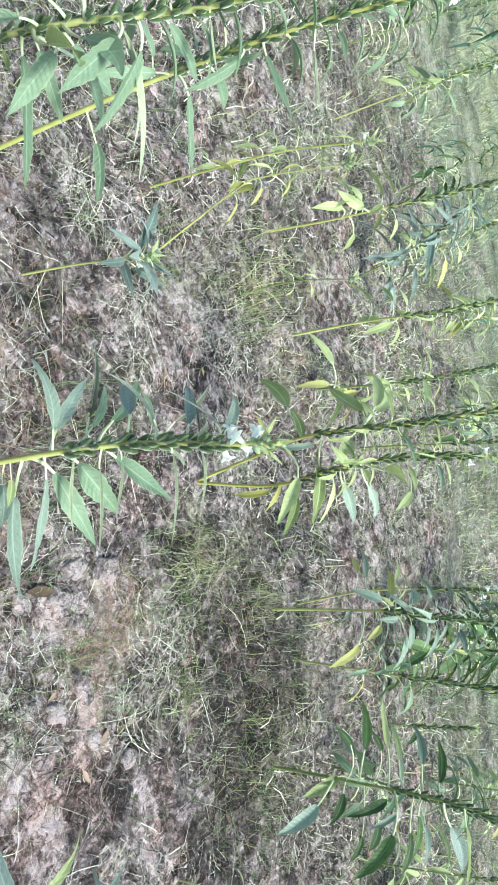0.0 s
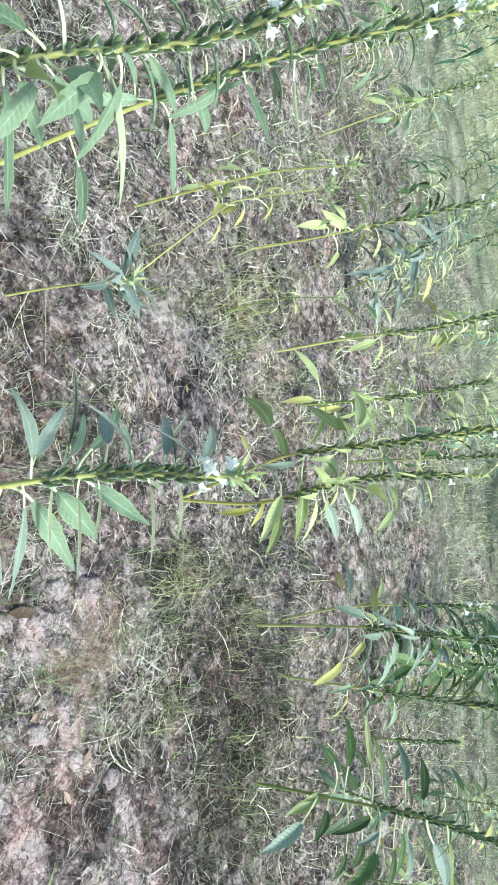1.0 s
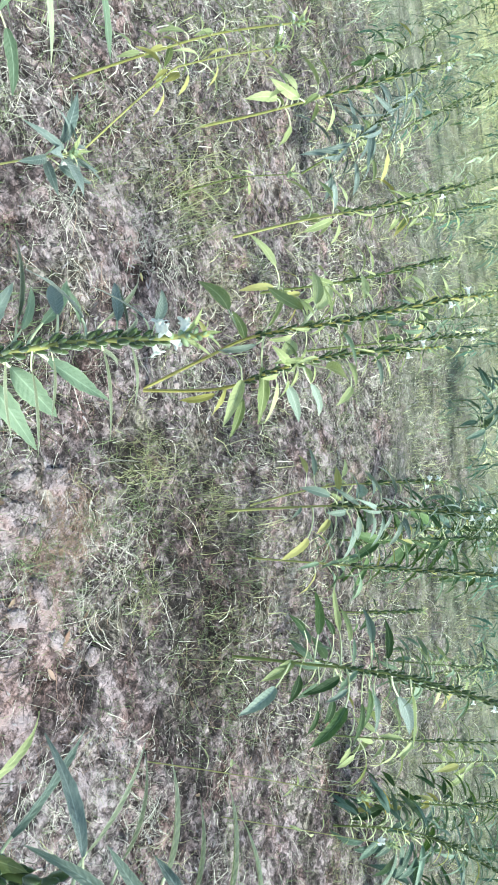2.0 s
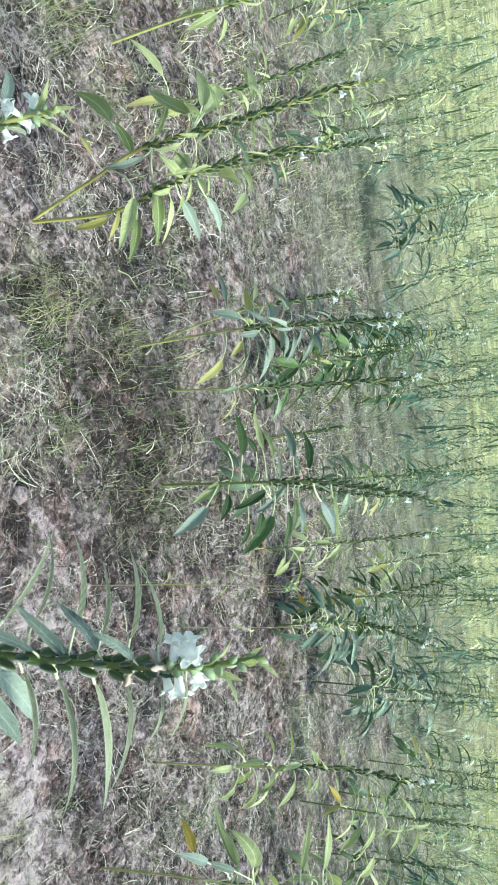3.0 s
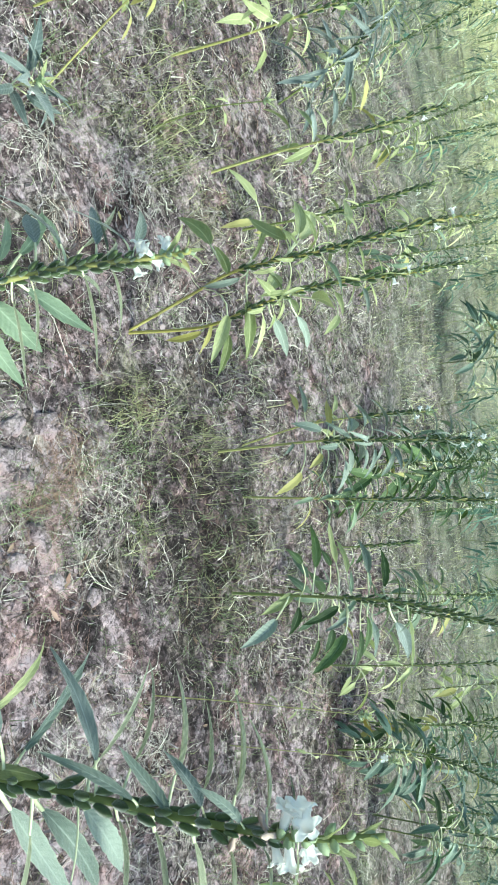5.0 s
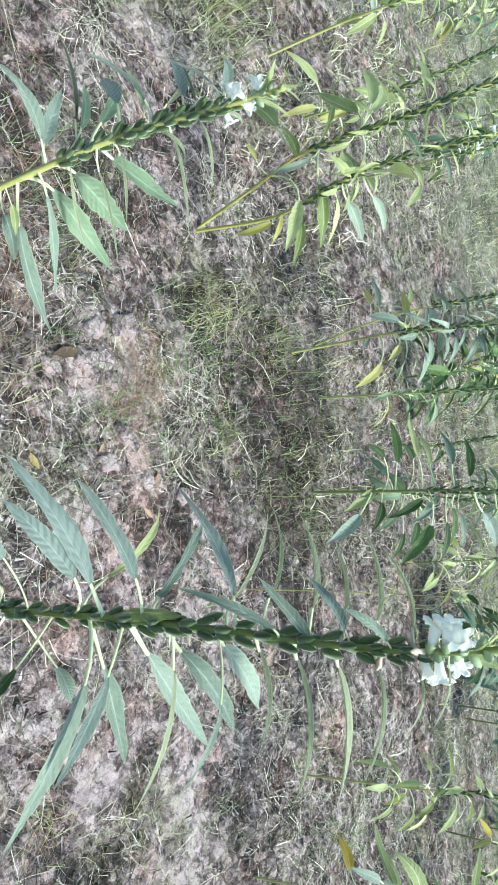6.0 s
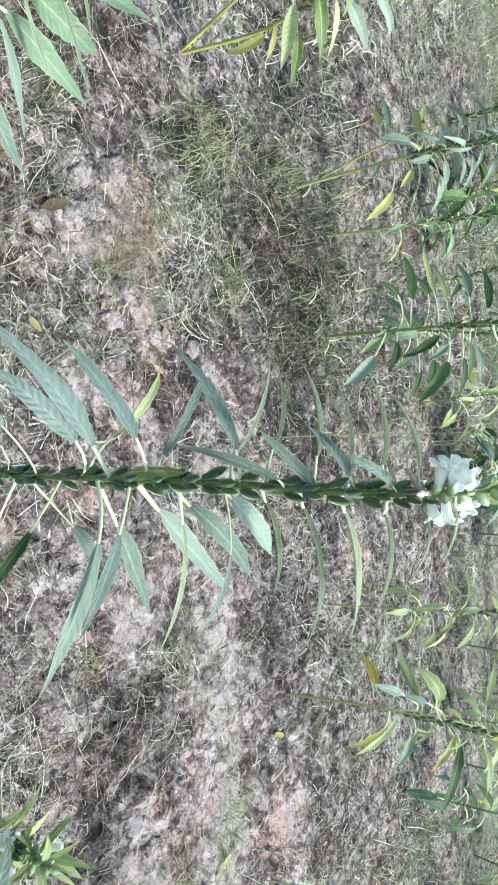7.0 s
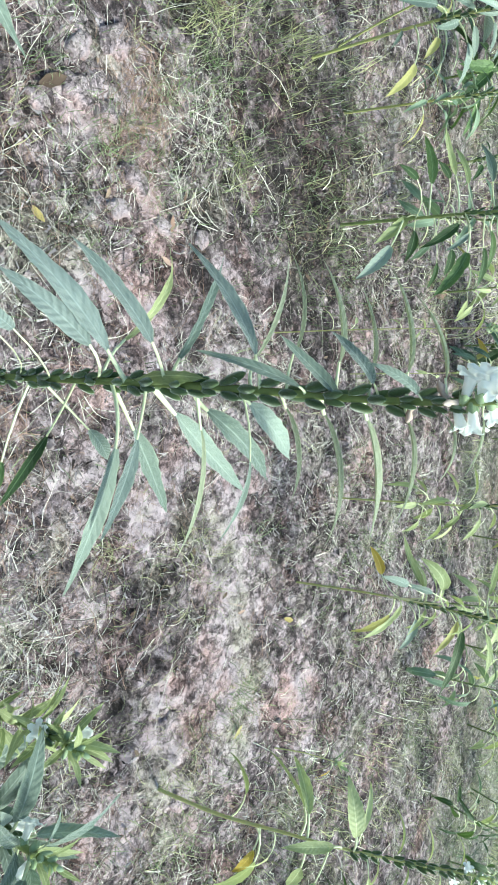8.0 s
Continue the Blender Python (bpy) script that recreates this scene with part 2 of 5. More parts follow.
def value_noise(x, y):
    xi, yi = np.floor(x).astype(int), np.floor(y).astype(int)
    fx, fy = x - xi, y - yi
    fx, fy = fx * fx * (3 - 2 * fx), fy * fy * (3 - 2 * fy)
    a, b = GRAINS[xi % 256, yi % 256], GRAINS[(xi + 1) % 256, yi % 256]
    c, d = GRAINS[xi % 256, (yi + 1) % 256], GRAINS[(xi + 1) % 256, (yi + 1) % 256]
    return (a * (1 - fx) + b * fx) * (1 - fy) + (c * (1 - fx) + d * fx) * fy


def cells(x, y):
    """Irregular cells one unit wide: how far a point is from a cell's edge, and a random number of the cell."""
    x, y = x + 0.7 * (value_noise(x * 0.9 + 4, y * 0.9 + 8) - 0.5), y + 0.7 * (value_noise(x * 0.9 + 64, y * 0.9 + 38) - 0.5)
    xi, yi = np.floor(x).astype(int), np.floor(y).astype(int)
    near, second, which = np.full(x.shape, 9.0), np.full(x.shape, 9.0), np.zeros(x.shape)
    for dx in (-1, 0, 1):
        for dy in (-1, 0, 1):
            u, v = (xi + dx) % 256, (yi + dy) % 256
            d = np.hypot(xi + dx + GRAINS[u, v] - x, yi + dy + GRAINS[(u + 97) % 256, (v + 31) % 256] - y)
            closer = d < near
            second = np.where(closer, near, np.minimum(second, d))
            which = np.where(closer, GRAINS[(u + 11) % 256, (v + 57) % 256], which)
            near = np.where(closer, d, near)
    return second - near, which


def height(x, y):
    """The ground's height: gentle swells, and near the camera cracked clods and crumbs."""
    x, y = np.asarray(x, float), np.asarray(y, float)
    h = 0.03 * (value_noise(x * 0.9 + 3, y * 0.9 + 9) - 0.5) + 0.03 * (value_noise(x * 4 + 40, y * 4 + 11) - 0.5)
    ridge = np.abs(value_noise(x * 9 + 5, y * 9 + 70) - 0.5) * 2
    crumbs = 0.020 * (ridge - 0.5) + 0.014 * (value_noise(x * 21 + 90, y * 21 + 8) - 0.5) + 0.010 * (value_noise(x * 47, y * 47 + 30) - 0.5)
    edge, which = cells(x * 15, y * 15)
    small, other = cells(x * 31 + 7, y * 31 + 3)
    cloddy = np.clip(value_noise(x * 1.9 + 21, y * 1.9 + 5) * 2.2 - 0.45, 0.15, 1)
    crumbs = crumbs + cloddy * (0.015 * (np.clip(edge / 0.30, 0, 1) ** 0.6 * (0.35 + 0.65 * which) - 0.5) + 0.010 * (np.clip(small / 0.35, 0, 1) * (0.3 + 0.7 * other) - 0.4))
    near = np.clip((6.5 - np.hypot(x - 0.8, y - 2)) / 3, 0, 1) * np.clip((y + 0.5) / 0.5, 0, 1) * np.clip((x + 3.0) / 1.3, 0, 1)
    return h + crumbs * near


def ground_z(x, y):
    return float(height(np.array([x]), np.array([y]))[0])


def mesh_from(name, verts, faces, mats, index=None, smooth=True, uvs=None):
    me = bpy.data.meshes.new(name)
    me.from_pydata([tuple(v) for v in verts] if not isinstance(verts, np.ndarray) else verts.tolist(), [],
                   faces if not isinstance(faces, np.ndarray) else faces.tolist())
    for m in mats:
        me.materials.append(m)
    if index is not None:
        me.polygons.foreach_set("material_index", index)
    if smooth:
        me.polygons.foreach_set("use_smooth", [True] * len(me.polygons))
    if uvs is not None:
        layer = me.uv_layers.new(name="UVMap")
        loops = np.zeros(len(me.loops), int)
        me.loops.foreach_get("vertex_index", loops)
        layer.data.foreach_set("uv", np.asarray(uvs, float)[loops].ravel())
    me.update()
    return me


def spread(lo, hi, step, far, below, above):
    """Grid lines, close between lo and hi, and ever wider apart below and above."""
    mid = np.arange(lo, hi, step)

    def out(rate):
        grow, line = step, [0.0]
        while line[-1] < far:
            grow *= rate
            line.append(line[-1] + grow)
        return np.array(line[1:])

    return np.concatenate([(lo - out(below))[::-1], mid, mid[-1] + out(above)])


gx, gy = spread(-1.4, 3.0, 0.0135, 900, 1.13, 1.13), spread(0.3, 3.4, 0.0135, 900, 1.35, 1.12)
xx, yy = np.meshgrid(gx, gy)
grid = np.stack([xx, yy, height(xx, yy)], -1).reshape(-1, 3)
cols, rows_n = len(gx), len(gy)
quad = (np.arange(rows_n - 1)[:, None] * cols + np.arange(cols - 1)[None, :]).reshape(-1, 1) + np.array([[0, 1, cols + 1, cols]])
BARE = [(0.53, 1.53, 0.13), (0.70, 1.50, 0.12), (2.07, 1.05, 0.22), (2.27, 0.90, 0.22), (0.86, 1.43, 0.13), (0.60, 1.35, 0.09), (1.75, 1.2, 0.2), (1.05, 1.25, 0.12),
        (-0.35, 2.0, 0.14), (1.35, 1.45, 0.14), (2.6, 1.1, 0.2), (0.9, 1.15, 0.12), (1.5, 0.95, 0.16),
        (2.05, 0.63, 0.16), (2.24, 0.50, 0.18), (2.10, 0.33, 0.14), (2.42, 0.77, 0.16), (2.11, 0.84, 0.14), (1.13, 1.63, 0.10), (1.93, 1.19, 0.12)]
SHADE_AND_DARK_EARTH = [(0.75, 2.08, 0.42), (1.15, 2.18, 0.42), (1.4, 2.05, 0.3), (0.14, 1.40, 0.24), (0.48, 1.10, 0.16), (-0.15, 1.48, 0.2)]        # plants' shade painted into the soil; last three: darker earth under weeds
ground_mesh = mesh_from("ground", grid, quad, [SOIL])
crust = np.zeros(len(grid))
for px, py, size in BARE:
    crust = np.maximum(crust, np.exp(-((grid[:, 0] - px) ** 2 + ((grid[:, 1] - py) * 1.3) ** 2) / size ** 2 * 1.4))
# painted shade and darker earth, stored as lower bare values
for px, py, size in SHADE_AND_DARK_EARTH:
    crust -= 0.4 * np.exp(-((grid[:, 0] - px) ** 2 + (grid[:, 1] - py) ** 2) / size ** 2)
ground_mesh.attributes.new("bare", "FLOAT", "POINT").data.foreach_set("value", crust)
ground_mesh.attributes.new("lump", "FLOAT", "POINT").data.foreach_set("value", cells(grid[:, 0] * 15, grid[:, 1] * 15)[1])
ground = tagged(new("ground", ground_mesh),
                "dry pinkish grey field soil, crumbly and uneven", "ground", kind="structure")


# ---- plant pieces ----
def leaf_mesh(name, skin, seed, width, petiole, rise, start, end, fold, teeth, seg=11, twist=None):
    """A leaf one long, growing out along +x from the origin: a stalk, then an arched, folded, toothed blade."""
    r = random.Random(seed)
    verts, faces, index, uvs = [], [], [], []
    x = z = 0.0
    bend = r.uniform(-0.25, 0.25)
    y = 0.0
    rings = 5
    for i in range(rings):
        f = i / (rings - 1)
        rad = 0.020 * (1.3 - 0.5 * f) * (0.6 + width * 1.6)
        for k in range(4):
            a = k * math.pi / 2
            verts.append((x, y + rad * math.cos(a), z + rad * math.sin(a)))
            uvs.append((0.5, f))
        if i < rings - 1:
            e = radians(rise + (start - rise) * f)
            x, z = x + petiole / (rings - 1) * math.cos(e), z + petiole / (rings - 1) * math.sin(e)
    for i in range(rings - 1):
        for k in range(4):
            faces.append((i * 4 + k, i * 4 + (k + 1) % 4, i * 4 + 4 + (k + 1) % 4, i * 4 + 4 + k))
            index.append(1)
    first = len(verts)
    twist0, ruffle = radians(r.uniform(-18, 18)), r.uniform(0.5, 1.2)
    if teeth == 0:
        ruffle, twist0 = 0.1, twist0 * 0.4
    if twist is not None:
        twist0, bend = radians(twist), bend * 0.35
    for i in range(seg + 1):
        v = i / seg
        e = radians(start + (end - start) * v ** 0.8)
        half = width / 2 * min(1.0, (v + 0.015) ** 0.58 * (1 - v) ** 1.05 * 2.75) + 0.002
        saw = 1 + teeth * (0.5 if i % 2 else -0.5) * (1 if 0.08 < v < 0.95 else 0)
        tw = twist0 + radians(24) * bend * v
        fo = radians(fold * (1 - 0.5 * v))
        side = Vector((-math.sin(bend * v), math.cos(bend * v), 0))
        up = Vector((-math.sin(e), 0, math.cos(e)))
        for u in (-1, -0.5, 0, 0.5, 1):
            w = half * abs(u) * (saw if abs(u) == 1 else 1)
            d = side * math.copysign(math.cos(fo), u) + up * math.sin(fo) if u else Vector()
            d = Matrix.Rotation(tw, 3, Vector((math.cos(e), 0, math.sin(e)))) @ d if u else d
            wave = up * (0.010 * ruffle * math.sin(v * 11 + u * 2 + seed) + 0.005 * min(1.0, ruffle) * math.sin(v * 29 + u * 5 + seed * 2)) * abs(u)
            p = Vector((x, y, z)) + d * w + wave
            verts.append(tuple(p))
            uvs.append((0.5 + u / 2, v))
        step = 1.0 / seg
        x, z, y = x + step * math.cos(e), z + step * math.sin(e), y + step * math.sin(bend * v) * 0.6
    for i in range(seg):
        for k in range(4):
            a = first + i * 5 + k
            faces.append((a, a + 1, a + 6, a + 5))
            index.append(0)
    return mesh_from(name, verts, faces, [skin, PETIOLE], index, True, uvs)


# kind: width, stalk, rise of the stalk, elevation at the blade's start and end, fold, teeth
LEAF_KINDS = {
    "lower": (0.27, 0.58, 40, -12, -52, 22, 0.12),
    "spreading": (0.29, 0.60, 38, -4, -30, 18, 0.12),
    "middle": (0.15, 0.36, 40, 6, -60, 24, 0.06),
    "hanging": (0.27, 0.66, 34, -30, -70, 20, 0.10),
    "sloping": (0.23, 0.40, 18, -30, -48, 27, 0.08),
    "upper": (0.09, 0.10, 34, 22, -58, 50, 0.0),
    "rising": (0.22, 0.28, 55, 38, 5, 22, 0.08),
}
LEAF_MESHES = {}


def leaf_of(kind, skin, which, far=False):
    key = (kind, skin.name, which, far)
    if key not in LEAF_MESHES:
        r = random.Random(hash_of(kind) + which * 31)
        w, p, rise, start, end, fold, teeth = LEAF_KINDS[kind]
        LEAF_MESHES[key] = leaf_mesh("leaf", skin, which + 3, w * r.uniform(0.85, 1.2), p * r.uniform(0.8, 1.25), rise + r.uniform(-10, 10),
                                     start + r.uniform(-12, 12), end + r.uniform(-14, 14), fold * r.uniform(0.7, 1.3), teeth, 5 if far else 13)
    return LEAF_MESHES[key]


def hash_of(word):
    return sum((i + 1) * ord(c) for i, c in enumerate(word))


def lathe(profile, sides, lobes=0, depth=0.0, tilt=0.0):
    """Rings round z from (radius, height) pairs, with lobes pressed in."""
    verts, faces = [], []
    for r, z in profile:
        for k in range(sides):
            a = 2 * math.pi * k / sides
            q = r * (1 + depth * math.cos(lobes * a)) if lobes else r
            verts.append((q * math.cos(a), q * math.sin(a), z))
    for i in range(len(profile) - 1):
        for k in range(sides):
            faces.append((i * sides + k, i * sides + (k + 1) % sides, (i + 1) * sides + (k + 1) % sides, (i + 1) * sides + k))
    return verts, faces


def capsule_mesh():
    v, f = lathe([(0.03, 0), (0.10, 0.04), (0.145, 0.2), (0.155, 0.45), (0.145, 0.7), (0.09, 0.88), (0.015, 1.0)], 8, 4, 0.20)
    return mesh_from("seed_capsule", v, f, [CAPSULE])


def far_capsule_mesh():
    v, f = lathe([(0.03, 0), (0.145, 0.2), (0.15, 0.65), (0.015, 1.0)], 6)
    return mesh_from("seed_capsule", v, f, [CAPSULE])


def flower_mesh():
    """A white bell, one long, opening along +z, with five spread, rolled back lobes, the lowest longer."""
    sides = 20
    profile = [(0.07, 0), (0.11, 0.10), (0.13, 0.28), (0.145, 0.46), (0.165, 0.60), (0.20, 0.74), (0.28, 0.86), (0.38, 0.90), (0.45, 0.86)]
    v, f = lathe(profile, sides)
    out = []
    for i, (x, y, z) in enumerate(v):
        ring, k = divmod(i, sides)
        a = 2 * math.pi * k / sides
        lobe = abs(math.cos(2.5 * a)) ** 0.8
        flare = max(0, ring - 4) / 4
        s = 1 - 0.55 * flare * (1 - lobe)
        lip = 1 + 0.22 * flare * max(0, math.sin(a)) ** 2
        ruffle = 0.035 * flare * math.sin(k * 2.3 + ring)
        out.append((x * s * lip + 0.02 * flare * math.sin(k * 1.9), y * s * lip, z + ruffle - 0.10 * flare * (1 - lobe)))
    return mesh_from("flower", out, f, [PETAL])


def calyx_mesh():
    v, f = lathe([(0.03, -0.12), (0.09, -0.06), (0.14, 0.02), (0.17, 0.16), (0.19, 0.22)], 10)
    v = [(x, y, z + (0.07 if i >= 40 and i % 2 else 0)) for i, (x, y, z) in enumerate(v)]
    return mesh_from("calyx", v, f, [CALYX])


def withered_mesh():
    v, f = lathe([(0.05, 0), (0.14, 0.2), (0.10, 0.5), (0.17, 0.72), (0.05, 1.0)], 8, 3, 0.3)
    v = [(x + 0.1 * math.sin(z * 5), y + 0.08 * z * z, z) for x, y, z in v]
    return mesh_from("withered_flower", v, f, [WITHERED])


def bud_mesh():
    v, f = lathe([(0.05, 0), (0.2, 0.2), (0.26, 0.5), (0.2, 0.8), (0.03, 1.0)], 8)
    return mesh_from("bud", v, f, [CALYX])


FAR_CAPSULE_ME = far_capsule_mesh()
CAPSULE_ME, FLOWER_ME, CALYX_ME, WITHERED_ME, BUD_ME = capsule_mesh(), flower_mesh(), calyx_mesh(), withered_mesh(), bud_mesh()


def smooth_line(points, n):
    """Points on a smooth curve through the given ones, evenly by index."""
    p = [Vector(q) for q in points]
    p = [p[0] * 2 - p[1]] + p + [p[-1] * 2 - p[-2]]
    out = []
    for i in range(n + 1):
        f = i / n * (len(p) - 3)
        k = min(int(f), len(p) - 4)
        t = f - k
        a, b, c, d = p[k:k + 4]
        out.append(0.5 * (2 * b + (c - a) * t + (2 * a - 5 * b + 4 * c - d) * t * t + (3 * b - a - 3 * c + d) * t ** 3))
    return out


def stem_mesh(line, thick, thin, skin, sides=8):
    verts, faces = [], []
    for i, p in enumerate(line):
        ahead = (line[min(i + 1, len(line) - 1)] - line[max(i - 1, 0)]).normalized()
        side = ahead.cross(Vector((0, 1, 0.05))).normalized()
        other = ahead.cross(side)
        f = i / (len(line) - 1)
        rad = thick + (thin - thick) * f
        rad *= 1 + (0.10 if i % 4 == 0 else 0)
        for k in range(sides):
            a = 2 * math.pi * k / sides
            q = rad * (1 + 0.12 * math.cos(4 * a))
            verts.append(tuple(p + side * q * math.cos(a) + other * q * math.sin(a)))
    n = len(line)
    for i in range(n - 1):
        for k in range(sides):
            faces.append((i * sides + k, i * sides + (k + 1) % sides, (i + 1) * sides + (k + 1) % sides, (i + 1) * sides + k))
    verts.append(tuple(line[-1]))
    faces += [((n - 1) * sides + k, (n - 1) * sides + (k + 1) % sides, len(verts) - 1) for k in range(sides)]
    return mesh_from("stem", verts, faces, [skin])


def piece(name, mesh, parent, m, label=""):
    ob = new(name, mesh)
    ob.parent = parent
    ob.matrix_basis = m
    if label:
        tagged(ob, label)
    return ob


SKINS = {"blue": LEAF_BLUE, "pale": LEAF_PALE, "sage": LEAF_SAGE, "folded": LEAF_FOLDED, "lime": LEAF_LIME, "green": LEAF_GREEN, "old": LEAF_YELLOW, "amber": LEAF_AMBER}


def at_height(line, z):
    """The point of a stem's line at a height."""
    for a, b in zip(line, line[1:]):
        if b.z >= z >= a.z:
            return a.lerp(b, (z - a.z) / max(b.z - a.z, 1e-6))
    return line[-1].copy()


def sprout_flower(thing, at, az, tilt, size):
    m = Matrix.Translation(at) @ pose(0, 0, 0, 0, tilt, az) @ Matrix.Scale(size, 4)
    bloom = piece("flower", FLOWER_ME, thing, m, "white bell-shaped sesame flower")
    piece("calyx", CALYX_ME, bloom, Matrix())


def sesame(base, stems, label, skin=None, stalk=None, phase=0.0, leaves=(0.2, 0.95), capsules=(0.45, 0.92), step=0.024, long=0.14, drop=0.25,
           front=None, flowers=4, thick=0.005, seed=0, far=False, yellow=0.025, kinds=("hanging", "lower", "middle", "upper", "upper"), group="sesame plants in the field",
           name="sesame_plant", category="sesame plant", withered=0, short=0.35, turn=26.0, roll=(15, 55), placed=(), after=2.0, bloom=(0.90, 0.99), petals=0.027, petal_turn=60):
    """A sesame plant: stems through the given points (above its base), pairs of leaves crosswise up each stem, seed capsules in their axils, flowers and
    buds at the tip. leaves, capsules: the shares of the height that bear them; front: a direction in which few leaves grow."""
    r = random.Random(seed * 101 + 5)
    skin, stalk = skin or LEAF_GREEN, stalk or STEM_GREEN
    thing = tagged(new(name), label, category, group)
    gz = ground_z(*base)
    thing.location = (base[0], base[1], gz)
    for which, points in enumerate(stems):
        mine_placed = placed[which] if placed else ()
        line = smooth_line([(0, 0, -0.02)] + [(p[0] - base[0], p[1] - base[1], p[2] - gz) for p in points], 12 if far else 40)
        top = line[-1].z
        piece("stem", stem_mesh(line, thick, thick * 0.5, stalk, 5 if far else 8), thing, Matrix())
        z, node = top * leaves[0], 0
        while z < top * 0.985:
            f = z / top
            p = at_height(line, z)
            zone = (f - leaves[0]) / max(leaves[1] - leaves[0], 1e-3)
            for side in (0, 180):
                az = phase + side + (90 if node % 2 else 0) + r.uniform(-turn, turn)
                keep = drop
                if front is not None and abs((az - front + 180) % 360 - 180) < 50:
                    keep = max(drop, 0.72)
                if (not placed or f > after) and f < leaves[1] and r.random() > keep:
                    k = min(len(kinds) - 1, max(0, int(zone * len(kinds) + r.uniform(-0.35, 0.35))))
                    size = long * (1 - short * zone) * r.uniform(0.6, 1.2)
                    mine = LEAF_YELLOW if r.random() < yellow * (1.5 - zone) else skin
                    m = Matrix.Translation(p) @ pose(0, 0, 0, r.uniform(-50, 50), r.uniform(-20, 22), az) @ Matrix.Scale(size, 4)
                    piece("leaf", leaf_of(kinds[k], mine, r.randrange(4), far), thing, m)
                if capsules[0] < f < capsules[1]:
                    for extra in ((0, ) if far or r.random() < 0.45 else (-26, 26)):
                        a2 = az + extra
                        lean = r.uniform(10, 22)
                        size = 0.026 * r.uniform(0.85, 1.1) * min(1.0, 0.55 + (capsules[1] - f) * 5)
                        out = Vector((math.cos(radians(a2)), math.sin(radians(a2)), 0)) * thick * 1.05
                        piece("seed_capsule", FAR_CAPSULE_ME if far else CAPSULE_ME, thing, Matrix.Translation(p + out) @ pose(0, 0, 0, 0, lean, a2) @ Matrix.Scale(size, 4))
            z += step * (1.25 if far else 1.0) * r.uniform(0.9, 1.1) * (1.0 if f < 0.85 else 0.7)
            node += 1
        for n, row in enumerate(mine_placed):
            if len(row) == 10:
                kind, z, az, size, stalk_share, rise, start, end, wide, twist = row
                narrow = kind == "folded"
                mesh = leaf_mesh("leaf", SKINS[kind], seed * 50 + n, wide * (0.66 if narrow else 0.67), stalk_share, rise, start, end, 46 if narrow else r.uniform(20, 36), 0.0 if narrow else 0.09, 13, twist)
                piece("leaf", mesh, thing, Matrix.Translation(at_height(line, z - gz)) @ pose(0, 0, 0, 0, 0, az) @ Matrix.Scale(size, 4))
                continue
            kind, z, az, size, tilt = row
            m = Matrix.Translation(at_height(line, z - gz)) @ pose(0, 0, 0, r.choice((-1, 1)) * r.uniform(*(roll if kind != "upper" else (0, 12))), tilt, az) @ Matrix.Scale(size, 4)
            mine = LEAF_AMBER if kind.endswith("_old") else LEAF_FOLDED if kind == "upper" and skin is LEAF_BLUE else skin
            piece("leaf", leaf_of(kind.replace("_old", ""), mine, n % 4), thing, m)
        for i in range(flowers):
            f = bloom[0] + (bloom[1] - bloom[0]) * i / max(flowers, 1)
            sprout_flower(thing, at_height(line, top * f), phase + (i % 2) * 180 + (i // 2) * petal_turn + r.uniform(-15, 15), r.uniform(68, 100), (0.025 if far else petals) * r.uniform(0.85, 1.15))
        for i in range(withered):
            a = phase - 10 + 70 * i
            piece("withered_flower", WITHERED_ME, thing, Matrix.Translation(at_height(line, top * (0.895 + 0.008 * i))) @ pose(0, 0, 0, 0, 120, a) @ Matrix.Scale(0.02, 4))
        for i in range(4 if far else 9):
            a, f = i * 137.5, 0.955 + 0.045 * i / 9
            m = Matrix.Translation(at_height(line, top * f)) @ pose(0, 0, 0, 0, 62 - i * 4, a) @ Matrix.Scale(0.0165 - 0.0008 * i, 4)
            piece("bud", BUD_ME, thing, m)
        if not far:
            for i in range(6):
                m = Matrix.Translation(at_height(line, top * (0.94 + 0.01 * i))) @ pose(0, 0, 0, 0, -15, i * 137.5 + 40) @ Matrix.Scale(0.046 - 0.004 * i, 4)
                piece("leaf", leaf_of("rising", LEAF_LIME, i % 3), thing, m)
    return thing


# ---- the plants near the camera ----
NEAR = "sesame plants in the foreground"
# each leaf: its skin, height, heading, length, stalk share, rise of the stalk, slope at the start and the end, width, twist
MAIN = [("blue", 0.738, -179, 0.172, 0.26, -2, -0, -38, 0.23, -10), ("blue", 0.685, -169, 0.120, 0.64, 60, -3, -41, 0.32, -25), ("blue", 0.795, -179, 0.128, 0.44, 23, -1, -27, 0.22, -10),
        ("pale", 0.803, 101, 0.172, 0.23, -25, -2, -19, 0.11, -10), ("lime", 0.699, 101, 0.158, 0.45, -32, 29, -41, 0.11, -10), ("blue", 0.913, 171, 0.119, 0.33, 16, -1, -40, 0.21, -10),
        ("pale", 0.958, -159, 0.102, 0.16, 34, -37, -68, 0.16, -10), ("pale", 0.995, -169, 0.080, 0.07, -28, -19, -24, 0.26, -10), ("blue", 1.032, -169, 0.067, 0.33, 8, 1, -31, 0.29, -10)]
